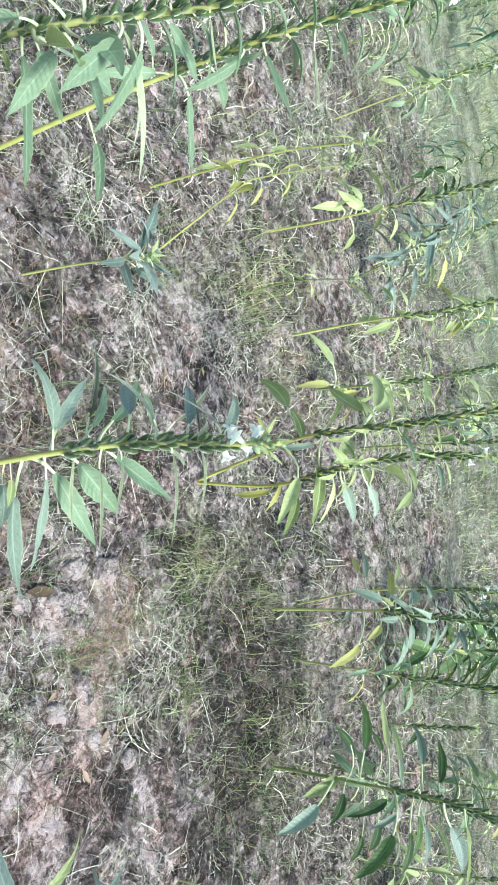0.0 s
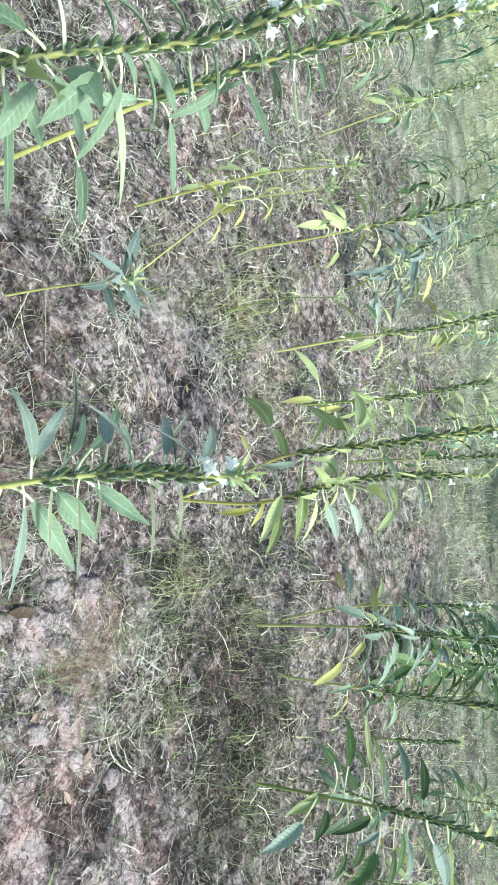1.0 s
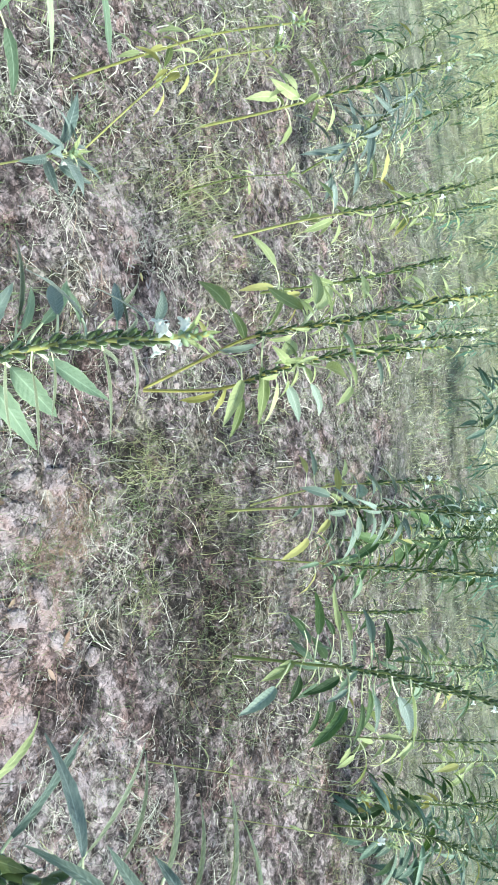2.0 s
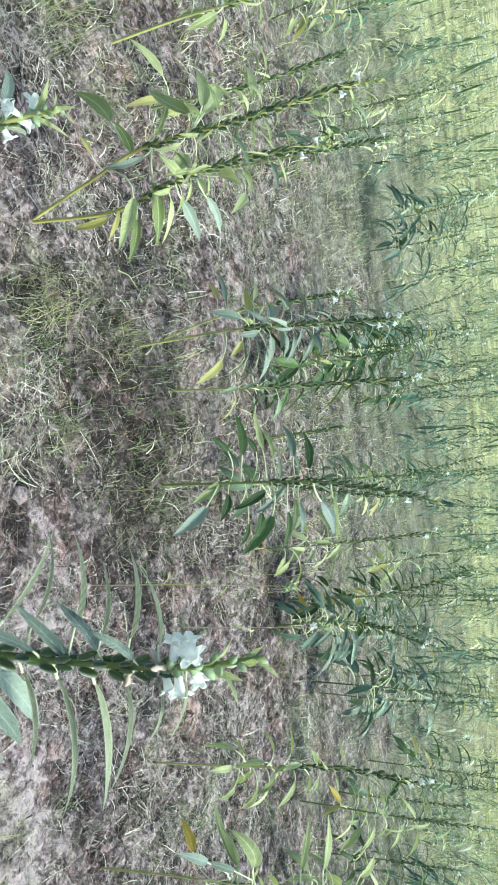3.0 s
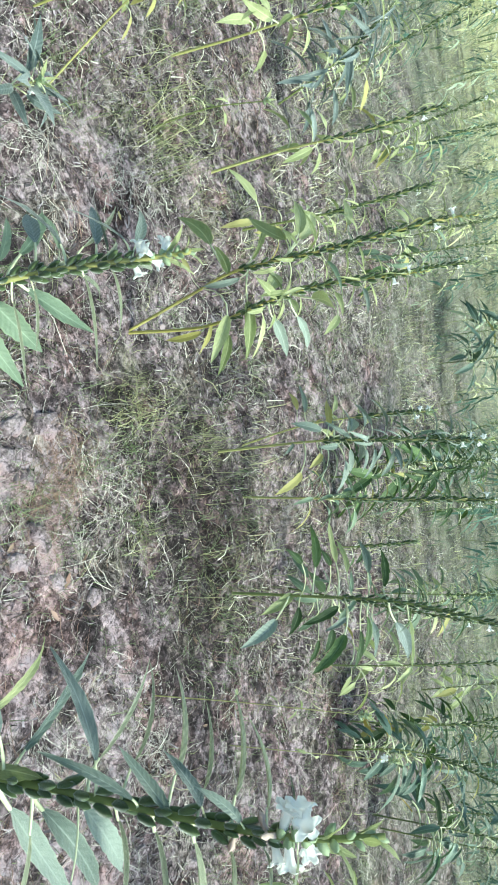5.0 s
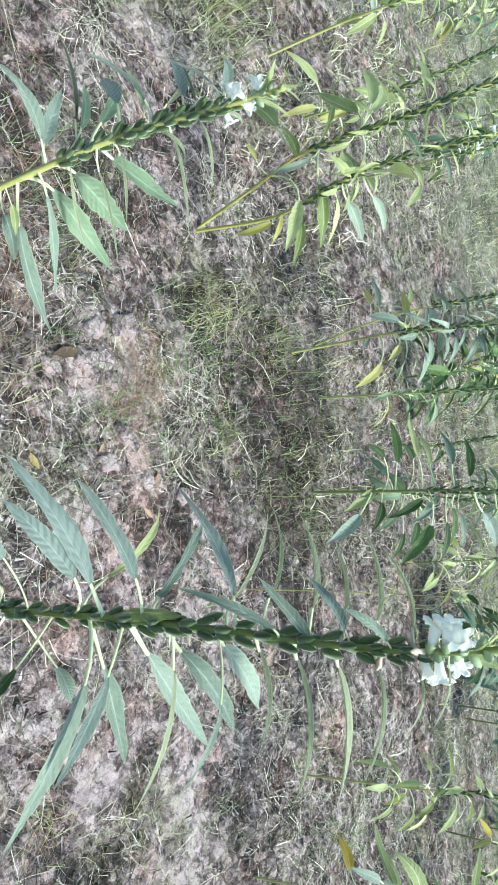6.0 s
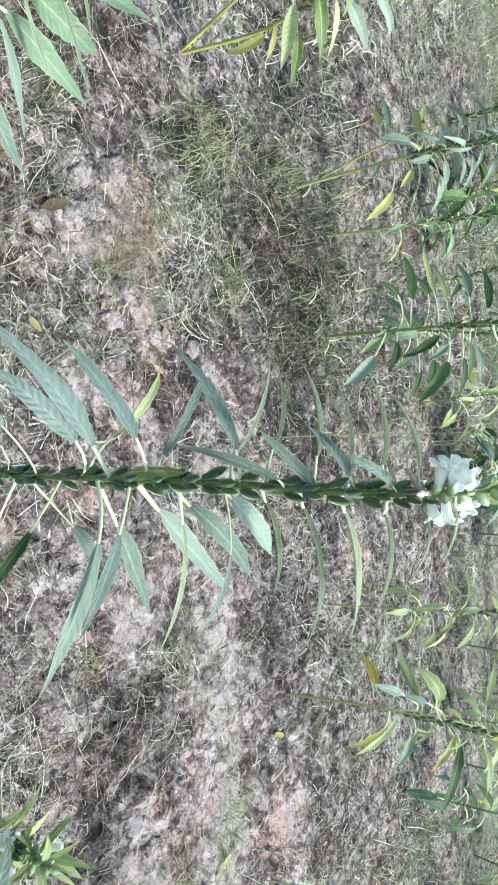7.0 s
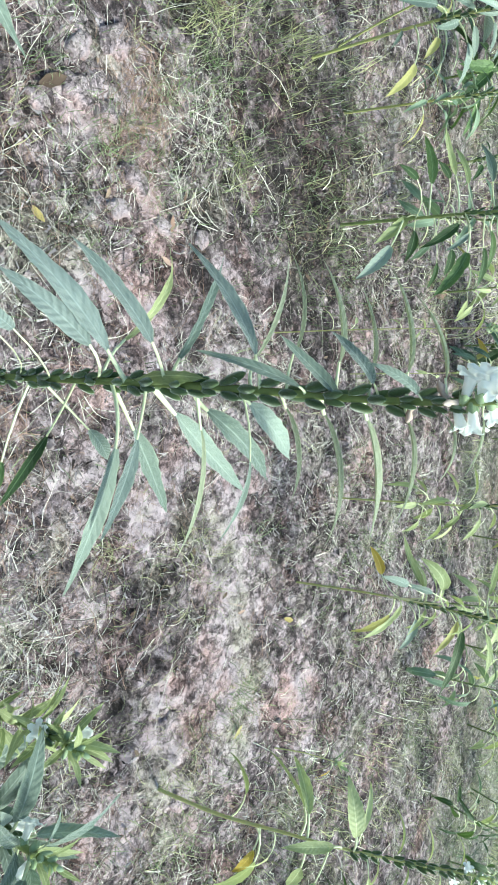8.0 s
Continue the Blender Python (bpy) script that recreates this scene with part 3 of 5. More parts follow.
MAIN += [("pale", 1.074, -159, 0.056, 0.24, -4, -1, -61, 0.27, -10), ("pale", 1.107, -169, 0.031, 0.19, -163, -56, -99, 0.30, -40), ("folded", 0.904, 101, 0.157, 0.31, -36, 1, -24, 0.09, 0),
        ("folded", 0.940, 121, 0.116, 0.35, -11, 7, -37, 0.12, 0), ("folded", 0.988, 121, 0.123, 0.29, -8, -6, -39, 0.16, 0), ("folded", 1.021, 121, 0.094, 0.30, -7, -5, -34, 0.16, 0),
        ("folded", 1.058, 121, 0.115, 0.24, -14, -4, -36, 0.16, 0), ("folded", 1.095, 131, 0.091, 0.23, -15, -7, -48, 0.16, 0), ("folded", 1.121, 141, 0.037, 0.53, -6, -8, -29, 0.16, 0)]
MAIN += [("folded", 0.935, -9, 0.126, 0.14, -1, 8, -34, 0.13, 0), ("folded", 0.974, -9, 0.181, 0.11, -9, 9, -35, 0.10, 0), ("folded", 1.016, -9, 0.155, 0.14, -5, 3, -24, 0.15, 0),
        ("folded", 1.058, -39, 0.097, 0.16, -8, 23, -27, 0.15, 0), ("folded", 1.089, -49, 0.061, 0.20, 11, 45, -37, 0.16, 0), ("folded", 1.125, -39, 0.054, 0.23, -3, 5, -32, 0.16, 0),
        ("green", 0.654, -69, 0.098, 0.78, 3, -10, -17, 0.23, 10), ("pale", 0.586, 11, 0.074, 1.35, 2, 3, -35, 0.46, 25), ("pale", 0.714, -49, 0.177, 0.45, 33, -5, -23, 0.19, 10)]
MAIN += [("blue", 0.769, -49, 0.119, 0.52, 3, -6, -24, 0.23, 10), ("pale", 0.714, 1, 0.156, 0.47, -7, -9, -16, 0.25, 10), ("pale", 0.774, 21, 0.217, 0.32, -13, -13, -4, 0.21, 10),
        ("pale", 0.833, 21, 0.180, 0.31, -34, 10, -23, 0.22, 10), ("pale", 0.897, 21, 0.134, 0.24, -38, 4, -22, 0.29, 10), ("folded", 0.837, -29, 0.159, 0.29, 5, 1, -35, 0.10, 0),
        ("pale", 0.892, -49, 0.083, 0.90, 29, 4, -34, 0.13, 10), ("blue", 0.531, -159, 0.046, 2.85, 68, 2, -36, 0.46, -25), ("blue", 0.607, -159, 0.058, 1.97, 36, 9, -29, 0.46, -25)]
MAIN += [("lime", 0.752, -179, 0.108, 0.05, -39, 76, 97, 0.30, 20), ("green", 0.569, -49, 0.097, 1.18, -23, -4, -42, 0.30, 40)]
sesame((0.715, 0.545), [[(0.714, 0.539, 0.45), (0.716, 0.541, 0.84), (0.734, 0.556, 1.0), (0.731, 0.556, 1.12), (0.731, 0.576, 1.195)]],
       "tall flowering sesame plant with blue-green leaves and dark pods", LEAF_BLUE, STEM_GREEN, -39, (0.34, 0.93), (0.40, 0.92), 0.0215, 0.145, 0.12,
       -129, 6, 0.0055, 1, group=NEAR, withered=5, yellow=0.02, roll=(0, 12), placed=[MAIN], bloom=(0.922, 0.958), petals=0.029, petal_turn=25)
SECOND = [("pale", 0.550, -178, 0.123, 0.30, 9, 15, -45, 0.28, -10), ("pale", 0.544, 132, 0.138, 0.49, -30, -16, -3, 0.28, -25), ("sage", 0.580, 142, 0.095, 0.54, 49, 6, -32, 0.27, -10),
          ("sage", 0.629, 122, 0.170, 0.49, -28, 1, -37, 0.20, -10), ("sage", 0.716, -178, 0.053, 0.61, 52, 6, -32, 0.29, -40), ("folded", 0.761, 122, 0.113, 0.64, -52, 22, -16, 0.15, 0),
          ("pale", 0.851, 132, 0.081, 0.39, -23, 5, -33, 0.29, -40), ("pale", 0.495, 12, 0.184, 0.41, -40, -29, -3, 0.25, 10), ("pale", 0.533, -8, 0.141, 0.28, 18, -4, -18, 0.17, 10)]
SECOND += [("sage", 0.505, 42, 0.176, 0.28, 62, -12, -14, 0.30, 40), ("sage", 0.560, 52, 0.154, 0.23, 52, -13, -15, 0.41, 40), ("folded", 0.590, 12, 0.132, 0.11, -26, -33, -7, 0.11, 0),
          ("folded", 0.640, 2, 0.130, 0.27, -29, -4, -14, 0.10, 0), ("folded", 0.669, 2, 0.092, 0.25, 17, -10, -23, 0.14, 0), ("sage", 0.640, 62, 0.160, 0.24, -10, -10, 1, 0.29, 10),
          ("folded", 0.761, 12, 0.140, 0.10, 11, -7, -26, 0.10, 0), ("pale", 0.462, 2, 0.071, 0.57, -37, 6, -33, 0.46, 40), ("folded", 0.809, 12, 0.088, 0.13, 27, -0, -30, 0.15, 0)]
SECOND += [("folded", 0.809, 162, 0.077, 0.22, 13, -15, -18, 0.16, 0), ("folded", 0.608, 152, 0.163, 0.34, -15, -4, -26, 0.12, 0), ("lime", 0.470, -8, 0.045, 0.69, 8, 10, -28, 0.46, 40)]
SECOND += [("sloping", 0.68 + 0.055 * i, 160 + 25 * (i % 2), 0.11 - 0.01 * i, 0) for i in range(4)]
SECOND += [("upper", 0.68 + 0.05 * i, (60 if i % 2 else 100) + 7 * i, 0.12 - 0.006 * i, 0) for i in range(4)]
sesame((0.20, 0.80), [[(0.192, 0.823, 0.3), (0.179, 0.883, 0.64), (0.197, 0.887, 0.85), (0.205, 0.888, 0.94)]],
       "flowering sesame plant with grey-green drooping leaves and pods", LEAF_BLUE, STEM_YELLOW, 8, (0.35, 0.93), (0.60, 0.93), 0.0175, 0.165, 0.0,
       -95, 5, 0.0055, 2, group=NEAR, placed=[SECOND], bloom=(0.905, 0.965))
FORK_LEFT = [("lime", 0.406, 159, 0.166, 0.74, -32, -25, -64, 0.46, -55), ("lime", 0.414, 179, 0.095, 0.08, -143, 1, -37, 0.46, -55), ("lime", 0.554, 169, 0.140, 0.74, 108, -59, -44, 0.46, -55),
             ("lime", 0.588, 139, 0.144, 0.65, 38, 6, -32, 0.39, -55), ("lime", 0.599, 119, 0.183, 0.58, 5, 15, -23, 0.32, -40), ("lime", 0.465, 139, 0.177, 0.21, 36, 25, -13, 0.18, -10),
             ("lime", 0.801, 159, 0.079, 0.72, -36, 12, -26, 0.46, -55), ("pale", 0.465, -61, 0.136, 0.50, 51, -73, -111, 0.24, 10), ("lime", 0.479, -1, 0.173, 0.57, -23, 2, -29, 0.32, 55)]
FORK_LEFT += [("lime", 0.297, -41, 0.162, 1.13, 69, -2, -15, 0.37, 55), ("sage", 0.705, -21, 0.108, 0.33, 13, 43, 5, 0.26, 40), ("old", 0.294, -171, 0.056, 1.13, -36, 0, -38, 0.46, -55)]
FORK_RIGHT = [("old", 0.252, -61, 0.135, 0.39, 101, -68, -106, 0.29, 10), ("old", 0.293, -31, 0.108, 0.23, 228, 0, -38, 0.28, 10), ("lime", 0.389, -31, 0.130, 0.45, -13, 7, -31, 0.33, 55),
              ("lime", 0.486, -21, 0.130, 0.29, 49, 2, -36, 0.23, 10), ("pale", 0.525, 39, 0.166, 0.36, -24, 2, -17, 0.33, 55), ("pale", 0.581, 39, 0.139, 0.62, -13, 10, -28, 0.28, 55),
              ("lime", 0.589, -71, 0.160, 0.75, 44, 59, 21, 0.46, 10), ("lime", 0.654, -61, 0.084, 2.63, 50, 4, -34, 0.38, 40), ("lime", 0.557, -41, 0.063, 0.71, 78, 43, 5, 0.46, 55)]
FORK_RIGHT += [("lime", 0.505, 109, 0.181, 0.73, -26, 6, -32, 0.44, -40), ("lime", 0.701, -31, 0.084, 0.41, 25, 38, 0, 0.31, 55), ("pale", 0.781, -21, 0.079, 0.38, 31, 28, -10, 0.28, 55)]
sesame((0.27, 2.003), [[(0.2, 2.0, 0.24), (0.16, 1.97, 0.44), (0.16, 1.97, 0.73), (0.15, 2.0, 1.01), (0.16, 2.0, 1.12)],
                       [(0.30, 2.0, 0.27), (0.27, 1.96, 0.49), (0.25, 2.0, 0.67), (0.27, 2.01, 0.98)]],
       "forked sesame plant with light green sunlit leaves", LEAF_LIME, STEM_GOLD, 5, (0.30, 0.95), (0.40, 0.93), 0.020, 0.105, 0.12,
       None, 2, 0.0048, 3, yellow=0.03, placed=[FORK_LEFT, FORK_RIGHT], after=0.52)
BROAD = [("green", 0.283, -150, 0.086, 2.50, 36, -1, -39, 0.46, -40), ("green", 0.331, 150, 0.164, 0.65, 3, 8, -27, 0.33, -55), ("lime", 0.434, 140, 0.173, 0.75, -2, -21, -10, 0.25, -40),
         ("lime", 0.491, 150, 0.134, 0.73, -23, -3, -41, 0.27, -40), ("green", 0.375, -170, 0.072, 2.08, 38, 1, -37, 0.46, -55), ("green", 0.620, 160, 0.135, 0.40, -35, 17, -21, 0.37, -55),
         ("pale", 0.554, 140, 0.137, 0.71, -14, -1, -39, 0.36, -55), ("lime", 0.293, -80, 0.156, 0.41, -158, -10, -48, 0.42, 40), ("pale", 0.238, -80, 0.179, 0.84, 6, -3, -41, 0.41, 40)]
BROAD += [("green", 0.283, -20, 0.114, 0.37, -15, -4, -42, 0.46, 55), ("green", 0.378, -80, 0.146, 0.73, 96, -20, -58, 0.35, 40), ("pale", 0.412, -80, 0.097, 1.61, 69, -15, -53, 0.31, 40),
         ("green", 0.457, -70, 0.192, 0.93, 26, -2, -40, 0.33, 55), ("green", 0.349, -20, 0.100, 1.55, 5, -8, -46, 0.30, 55), ("green", 0.524, -20, 0.145, 0.78, -12, 5, -33, 0.27, 40),
         ("green", 0.557, -10, 0.139, 0.48, -34, 7, -31, 0.26, 40), ("pale", 0.572, -30, 0.118, 0.66, -21, 22, -16, 0.30, 40), ("blue", 0.620, 20, 0.195, 0.53, -10, 19, -19, 0.37, 55)]
BROAD += [("lime", 0.685, -20, 0.164, 0.34, 3, 7, -6, 0.24, 10), ("green", 0.412, -10, 0.101, 1.17, -10, -4, -42, 0.46, 55)]
BROAD += [("upper", 0.60 + 0.045 * i, (150 if i % 2 else -25) + 11 * ((i * 7) % 5 - 2), 0.125 - 0.006 * i, 8 * ((i * 5) % 4 - 1)) for i in range(9)]
sesame((1.322, 2.278), [[(1.33, 2.28, 0.29), (1.34, 2.27, 0.65), (1.39, 2.25, 0.93), (1.42, 2.23, 1.06)]],
       "sesame plant with dark green broad drooping leaves", LEAF_GREEN, STEM_GREEN, -30, (0.3, 0.95), (0.42, 0.95), 0.024, 0.185, 0.08,
       None, 2, 0.006, 4, placed=[BROAD])
SLENDER = [("old", 0.350, -80, 0.165, 1.72, 25, 8, -30, 0.28, 10), ("old", 0.406, -70, 0.087, 1.15, 36, 5, -33, 0.46, 40), ("pale", 0.296, -60, 0.072, 0.28, 162, -3, -41, 0.29, 40),
           ("folded", 0.402, -20, 0.160, 0.22, 2, 30, -46, 0.16, 0), ("folded", 0.444, -20, 0.141, 0.22, 13, 38, -41, 0.16, 0), ("blue", 0.606, -20, 0.081, 1.09, 81, 40, 2, 0.46, 55),
           ("pale", 0.542, 100, 0.158, 0.60, -48, 7, -32, 0.46, -55), ("green", 0.808, 160, 0.078, 0.53, -32, 144, 106, 0.45, -55), ("green", 0.884, -20, 0.047, 1.08, -51, 72, 34, 0.46, 55)]
sesame((0.785, 2.406), [[(0.78, 2.41, 0.37), (0.79, 2.4, 0.59), (0.83, 2.4, 1.02)]],
       "slender sesame plant with a white flower at its tip", LEAF_PALE, STEM_YELLOW, -20, (0.3, 0.95), (0.42, 0.94), 0.022, 0.14, 0.0, None, 4, 0.0045, 5, placed=[SLENDER], after=0.42)
THIN = [("old", 0.245, 160, 0.082, 0.88, 14, -5, -43, 0.43, -55), ("pale", 0.299, 160, 0.114, 0.47, -24, 8, -30, 0.29, -55), ("lime", 0.415, 120, 0.109, 0.53, -42, 10, -28, 0.29, -40),
        ("old", 0.318, -30, 0.041, 0.31, 36, 136, 98, 0.46, 55), ("lime", 0.342, 40, 0.058, 0.84, -24, 49, 11, 0.46, 40)]
sesame((0.809, 2.581), [[(0.75, 2.59, 0.29), (0.74, 2.59, 0.6), (0.75, 2.59, 0.80)]],
       "thin sesame plant with a few yellow-green leaves", LEAF_LIME, STEM_YELLOW, 30, (0.3, 0.95), (0.6, 0.94), 0.024, 0.085, 0.4, None, 3, 0.0035, 6, yellow=0.1, kinds=("hanging", "middle", "upper", "upper", "upper"), placed=[THIN], after=0.5)
sesame((1.008, 2.523), [[(1.04, 2.51, 0.5), (1.07, 2.51, 1.03)]],
       "sesame plant with narrow leaves and many pods", LEAF_SAGE, STEM_YELLOW, -10, (0.28, 0.96), (0.42, 0.94), 0.023, 0.14, 0.08, None, 4, 0.0042, 7,
       kinds=("middle", "upper", "upper", "upper"), yellow=0.05)
LONG = [("sage", 0.482, 12, 0.223, 0.17, -24, -11, -25, 0.17, 10), ("sage", 0.500, 32, 0.120, 0.28, 1, -8, -12, 0.35, 55), ("sage", 0.555, 42, 0.154, 0.25, 25, 4, -33, 0.28, 10),
        ("sage", 0.568, -18, 0.163, 0.55, 36, 59, 21, 0.46, 55), ("lime", 0.507, -28, 0.185, 0.60, 25, 63, 25, 0.46, 10), ("folded", 0.652, 22, 0.231, 0.14, 63, 4, -31, 0.16, 0),
        ("sage", 0.633, 62, 0.044, 0.47, 25, 14, -24, 0.46, 55), ("sage", 0.746, 62, 0.112, 0.17, 8, 1, -23, 0.28, 40), ("folded", 0.828, 32, 0.086, 0.17, -18, -26, -4, 0.16, 0)]
LONG += [("lime", 0.436, 32, 0.038, 0.59, -59, 4, -34, 0.46, 55)]
LONG += [("spreading" if i % 2 else "sloping", 0.40 + 0.03 * i, (-70, 200, 150, 60, -110)[i % 5] + 8 * i, 0.15, 0) for i in range(11)]
LONG += [("upper", 0.70 + 0.032 * i, (43 if i % 2 else 223) + 9 * ((i * 7) % 5 - 2), 0.14 - 0.005 * i, 5) for i in range(10)]
sesame((-0.60, 0.92), [[(-0.56, 0.94, 0.4), (-0.52, 0.96, 0.6), (-0.46, 1.0, 0.85), (-0.41, 0.97, 1.08)]],
       "sesame plant with long grey-green hanging leaves and a yellow-green stem", LEAF_SAGE, STEM_YELLOW, -10, (0.25, 0.95), (0.36, 0.94), 0.021, 0.20, 0.3,
       None, 5, 0.007, 8, group=NEAR, yellow=0.0, placed=[LONG], roll=(5, 35))
LONGER = [("sage", 0.277, 12, 0.135, 0.59, 8, 3, -35, 0.32, 55), ("sage", 0.510, 12, 0.167, 0.38, 40, -12, -11, 0.20, 10), ("sage", 0.615, -138, 0.101, 0.04, 52, 127, 89, 0.46, -55),
          ("sage", 0.722, 2, 0.157, 0.23, 3, 14, 19, 0.23, 25), ("folded", 0.841, 2, 0.127, 0.42, -13, -10, 11, 0.16, 0), ("sage", 0.559, -148, 0.084, 0.18, 21, -40, -78, 0.40, -55),
          ("folded", 0.413, 2, 0.087, 0.51, 10, -12, -27, 0.16, 0), ("sage", 0.889, 2, 0.058, 0.58, -30, 26, -12, 0.37, 55)]
LONGER += [("sloping" if i % 2 else "middle", 0.45 + 0.045 * i, (200, -80, 140, 40)[i % 4] + 9 * i, 0.13, 0) for i in range(8)]
LONGER += [("upper", 0.74 + 0.035 * i, (36 if i % 2 else 216) + 9 * ((i * 7) % 5 - 2), 0.14 - 0.005 * i, 5) for i in range(11)]
sesame((-0.60, 1.26), [[(-0.63, 1.32, 0.35), (-0.64, 1.36, 0.6), (-0.62, 1.37, 0.85), (-0.57, 1.40, 1.22)]],
       "tall sesame plant with long hanging leaves and rows of pods", LEAF_SAGE, STEM_YELLOW, 15, (0.25, 0.95), (0.42, 0.94), 0.022, 0.18, 0.3,
       None, 5, 0.0065, 9, group=NEAR, yellow=0.0, placed=[LONGER], roll=(5, 35))
sesame((0.96, 0.20), [[(0.93, 0.21, 0.5), (0.908, 0.227, 0.74), (0.899, 0.226, 0.835)]],
       "sesame plant with a leafy yellow-green flowering tip", LEAF_LIME, STEM_GREEN, 10, (0.35, 0.98), (0.9, 0.94), 0.0105, 0.062, 0.0, None, 3, 0.004, 10,
       kinds=("lower", "spreading", "rising", "rising"), group=NEAR, short=0.3)
sesame((0.95, 0.13), [[(0.94, 0.135, 0.5), (0.93, 0.14, 0.70), (0.925, 0.145, 0.86)]],
       "sesame plant with broad blue-green leaves and dark pods", LEAF_PALE, STEM_GREEN, 40, (0.3, 0.97), (0.4, 0.93), 0.0125, 0.095, 0.0, None, 4, 0.005, 11,
       kinds=("spreading", "spreading", "rising"), group=NEAR, short=0.2, turn=45)

# ---- the plants a little further off ----
sesame((-0.077, 2.938), [[(-0.05, 2.94, 0.44), (-0.06, 2.94, 0.85)]], "sesame plant with yellowing lower leaves and dark pods", LEAF_LIME, STEM_GREEN, 20,
       (0.1, 0.95), (0.45, 0.98), 0.026, 0.15, 0.4, None, 1, 0.005, 12, yellow=0.2)
sesame((-0.293, 2.715), [[(-0.29, 2.72, 0.34), (-0.27, 2.72, 0.65), (-0.27, 2.72, 0.97)]], "slim sesame plant with a yellow stem and pods", LEAF_LIME,
       STEM_YELLOW, 0, (0.35, 0.95), (0.5, 0.98), 0.026, 0.12, 0.5, None, 1, 0.005, 13)
sesame((0.2, 3.35), [[(0.22, 3.35, 0.4), (0.25, 3.36, 0.89)]], "sesame plant with dark pods and one white flower", LEAF_GREEN, STEM_GREEN, 0,
       (0.4, 0.95), (0.5, 0.96), 0.026, 0.11, 0.5, None, 2, 0.005, 14)
sesame((1.2, 3.45), [[(1.21, 3.45, 0.35), (1.20, 3.46, 0.80)]], "bushy dark green sesame plant", LEAF_GREEN, STEM_GREEN, 0, (0.1, 0.98), (0.6, 0.9), 0.019, 0.19,
       0.0, None, 2, 0.005, 15, kinds=("lower", "middle", "middle", "upper"))
sesame((1.532, 3.285), [[(1.53, 3.29, 0.19), (1.51, 3.29, 0.45)]], "short sesame plant with dark pods", LEAF_GREEN, STEM_GREEN, 0, (0.2, 0.9), (0.3, 0.98), 0.024,
       0.08, 0.5, None, 0, 0.004, 16)
sesame((1.405, 1.695), [[(1.40, 1.7, 0.32), (1.40, 1.7, 0.72)]], "spindly pale stem with a few small leaves", LEAF_LIME, STEM_YELLOW, 0, (0.3, 0.98),
       (0.99, 1), 0.06, 0.045, 0.5, None, 0, 0.002, 17, kinds=("lower", "middle"), name="weed", category="weed", group="weeds", short=0.2)
sesame((1.817, 2.033), [[(1.81, 2.04, 0.27), (1.80, 2.05, 0.64)]], "spindly weed with small pale leaves", LEAF_LIME, STEM_YELLOW, 40, (0.35, 0.98),
       (0.99, 1), 0.05, 0.04, 0.35, None, 2, 0.002, 18, kinds=("lower", "middle"), name="weed", category="weed", group="weeds", short=0.2)
sesame((2.422, 3.11), [[(2.41, 3.12, 0.32), (2.38, 3.14, 0.62), (2.28, 3.21, 1.02)]], "sesame plant with a bent tip and curved narrow leaves", LEAF_GREEN,
       STEM_GREEN, -30, (0.15, 0.98), (0.5, 0.95), 0.026, 0.15, 0.2, None, 1, 0.005, 19)
sesame((2.451, 2.906), [[(2.42, 2.93, 0.31), (2.44, 2.92, 0.54), (2.51, 2.86, 0.85)]], "sesame plant with broad teal leaves and a white flower", LEAF_TEAL,
       STEM_GREEN, 10, (0.1, 0.95), (0.5, 0.93), 0.025, 0.18, 0.08, None, 3, 0.005, 20, yellow=0.06,
       placed=[[("hanging_old", 0.17, 170, 0.12, 0), ("spreading_old", 0.24, 150, 0.11, 0)]], after=0.0)
sesame((2.2, 1.734), [[(2.18, 1.76, 0.41), (2.16, 1.78, 0.71), (2.18, 1.76, 1.03)]], "slender sesame plant with small leaves", LEAF_LIME, STEM_YELLOW, 25,
       (0.30, 0.95), (0.45, 0.93), 0.024, 0.10, 0.25, None, 3, 0.004, 21)
HOOKED = [("amber", 0.392, 160, 0.105, 1.06, -64, 2, -36, 0.46, -55), ("lime", 0.466, 160, 0.193, 0.36, 29, -33, -3, 0.26, -10), ("lime", 0.539, 180, 0.164, 0.62, -13, 32, -62, 0.40, -40),
          ("lime", 0.677, 160, 0.162, 0.57, -8, 17, 11, 0.24, -40), ("lime", 0.753, 150, 0.151, 0.65, -23, 18, -3, 0.28, -25), ("pale", 0.336, -150, 0.093, 7.36, 47, -5, -43, 0.36, -10),
          ("pale", 0.371, -150, 0.094, 6.53, 57, -12, -50, 0.27, -10), ("lime", 0.888, 160, 0.084, 1.67, -62, 54, 16, 0.46, -55)]
HOOKED += [("old", 0.365, -39, 0.165, 0.39, -2, -36, -76, 0.29, 55), ("pale", 0.390, -39, 0.128, 0.64, 73, -4, -42, 0.34, 55), ("green", 0.557, -49, 0.213, 0.33, 61, -0, -22, 0.25, 40),
           ("lime", 0.346, -99, 0.198, 0.34, 103, 1, -37, 0.20, 10), ("lime", 0.662, -39, 0.139, 0.35, 6, 21, -17, 0.28, 25)]
sesame((2.243, 1.338), [[(2.23, 1.36, 0.35), (2.23, 1.36, 0.70), (2.25, 1.36, 0.98)]], "sesame plant with yellow and green drooping lower leaves", LEAF_LIME,
       STEM_YELLOW, -15, (0.14, 0.95), (0.42, 0.94), 0.026, 0.15, 0.25, None, 3, 0.0042, 22, yellow=0.02, placed=[HOOKED], after=0.45)
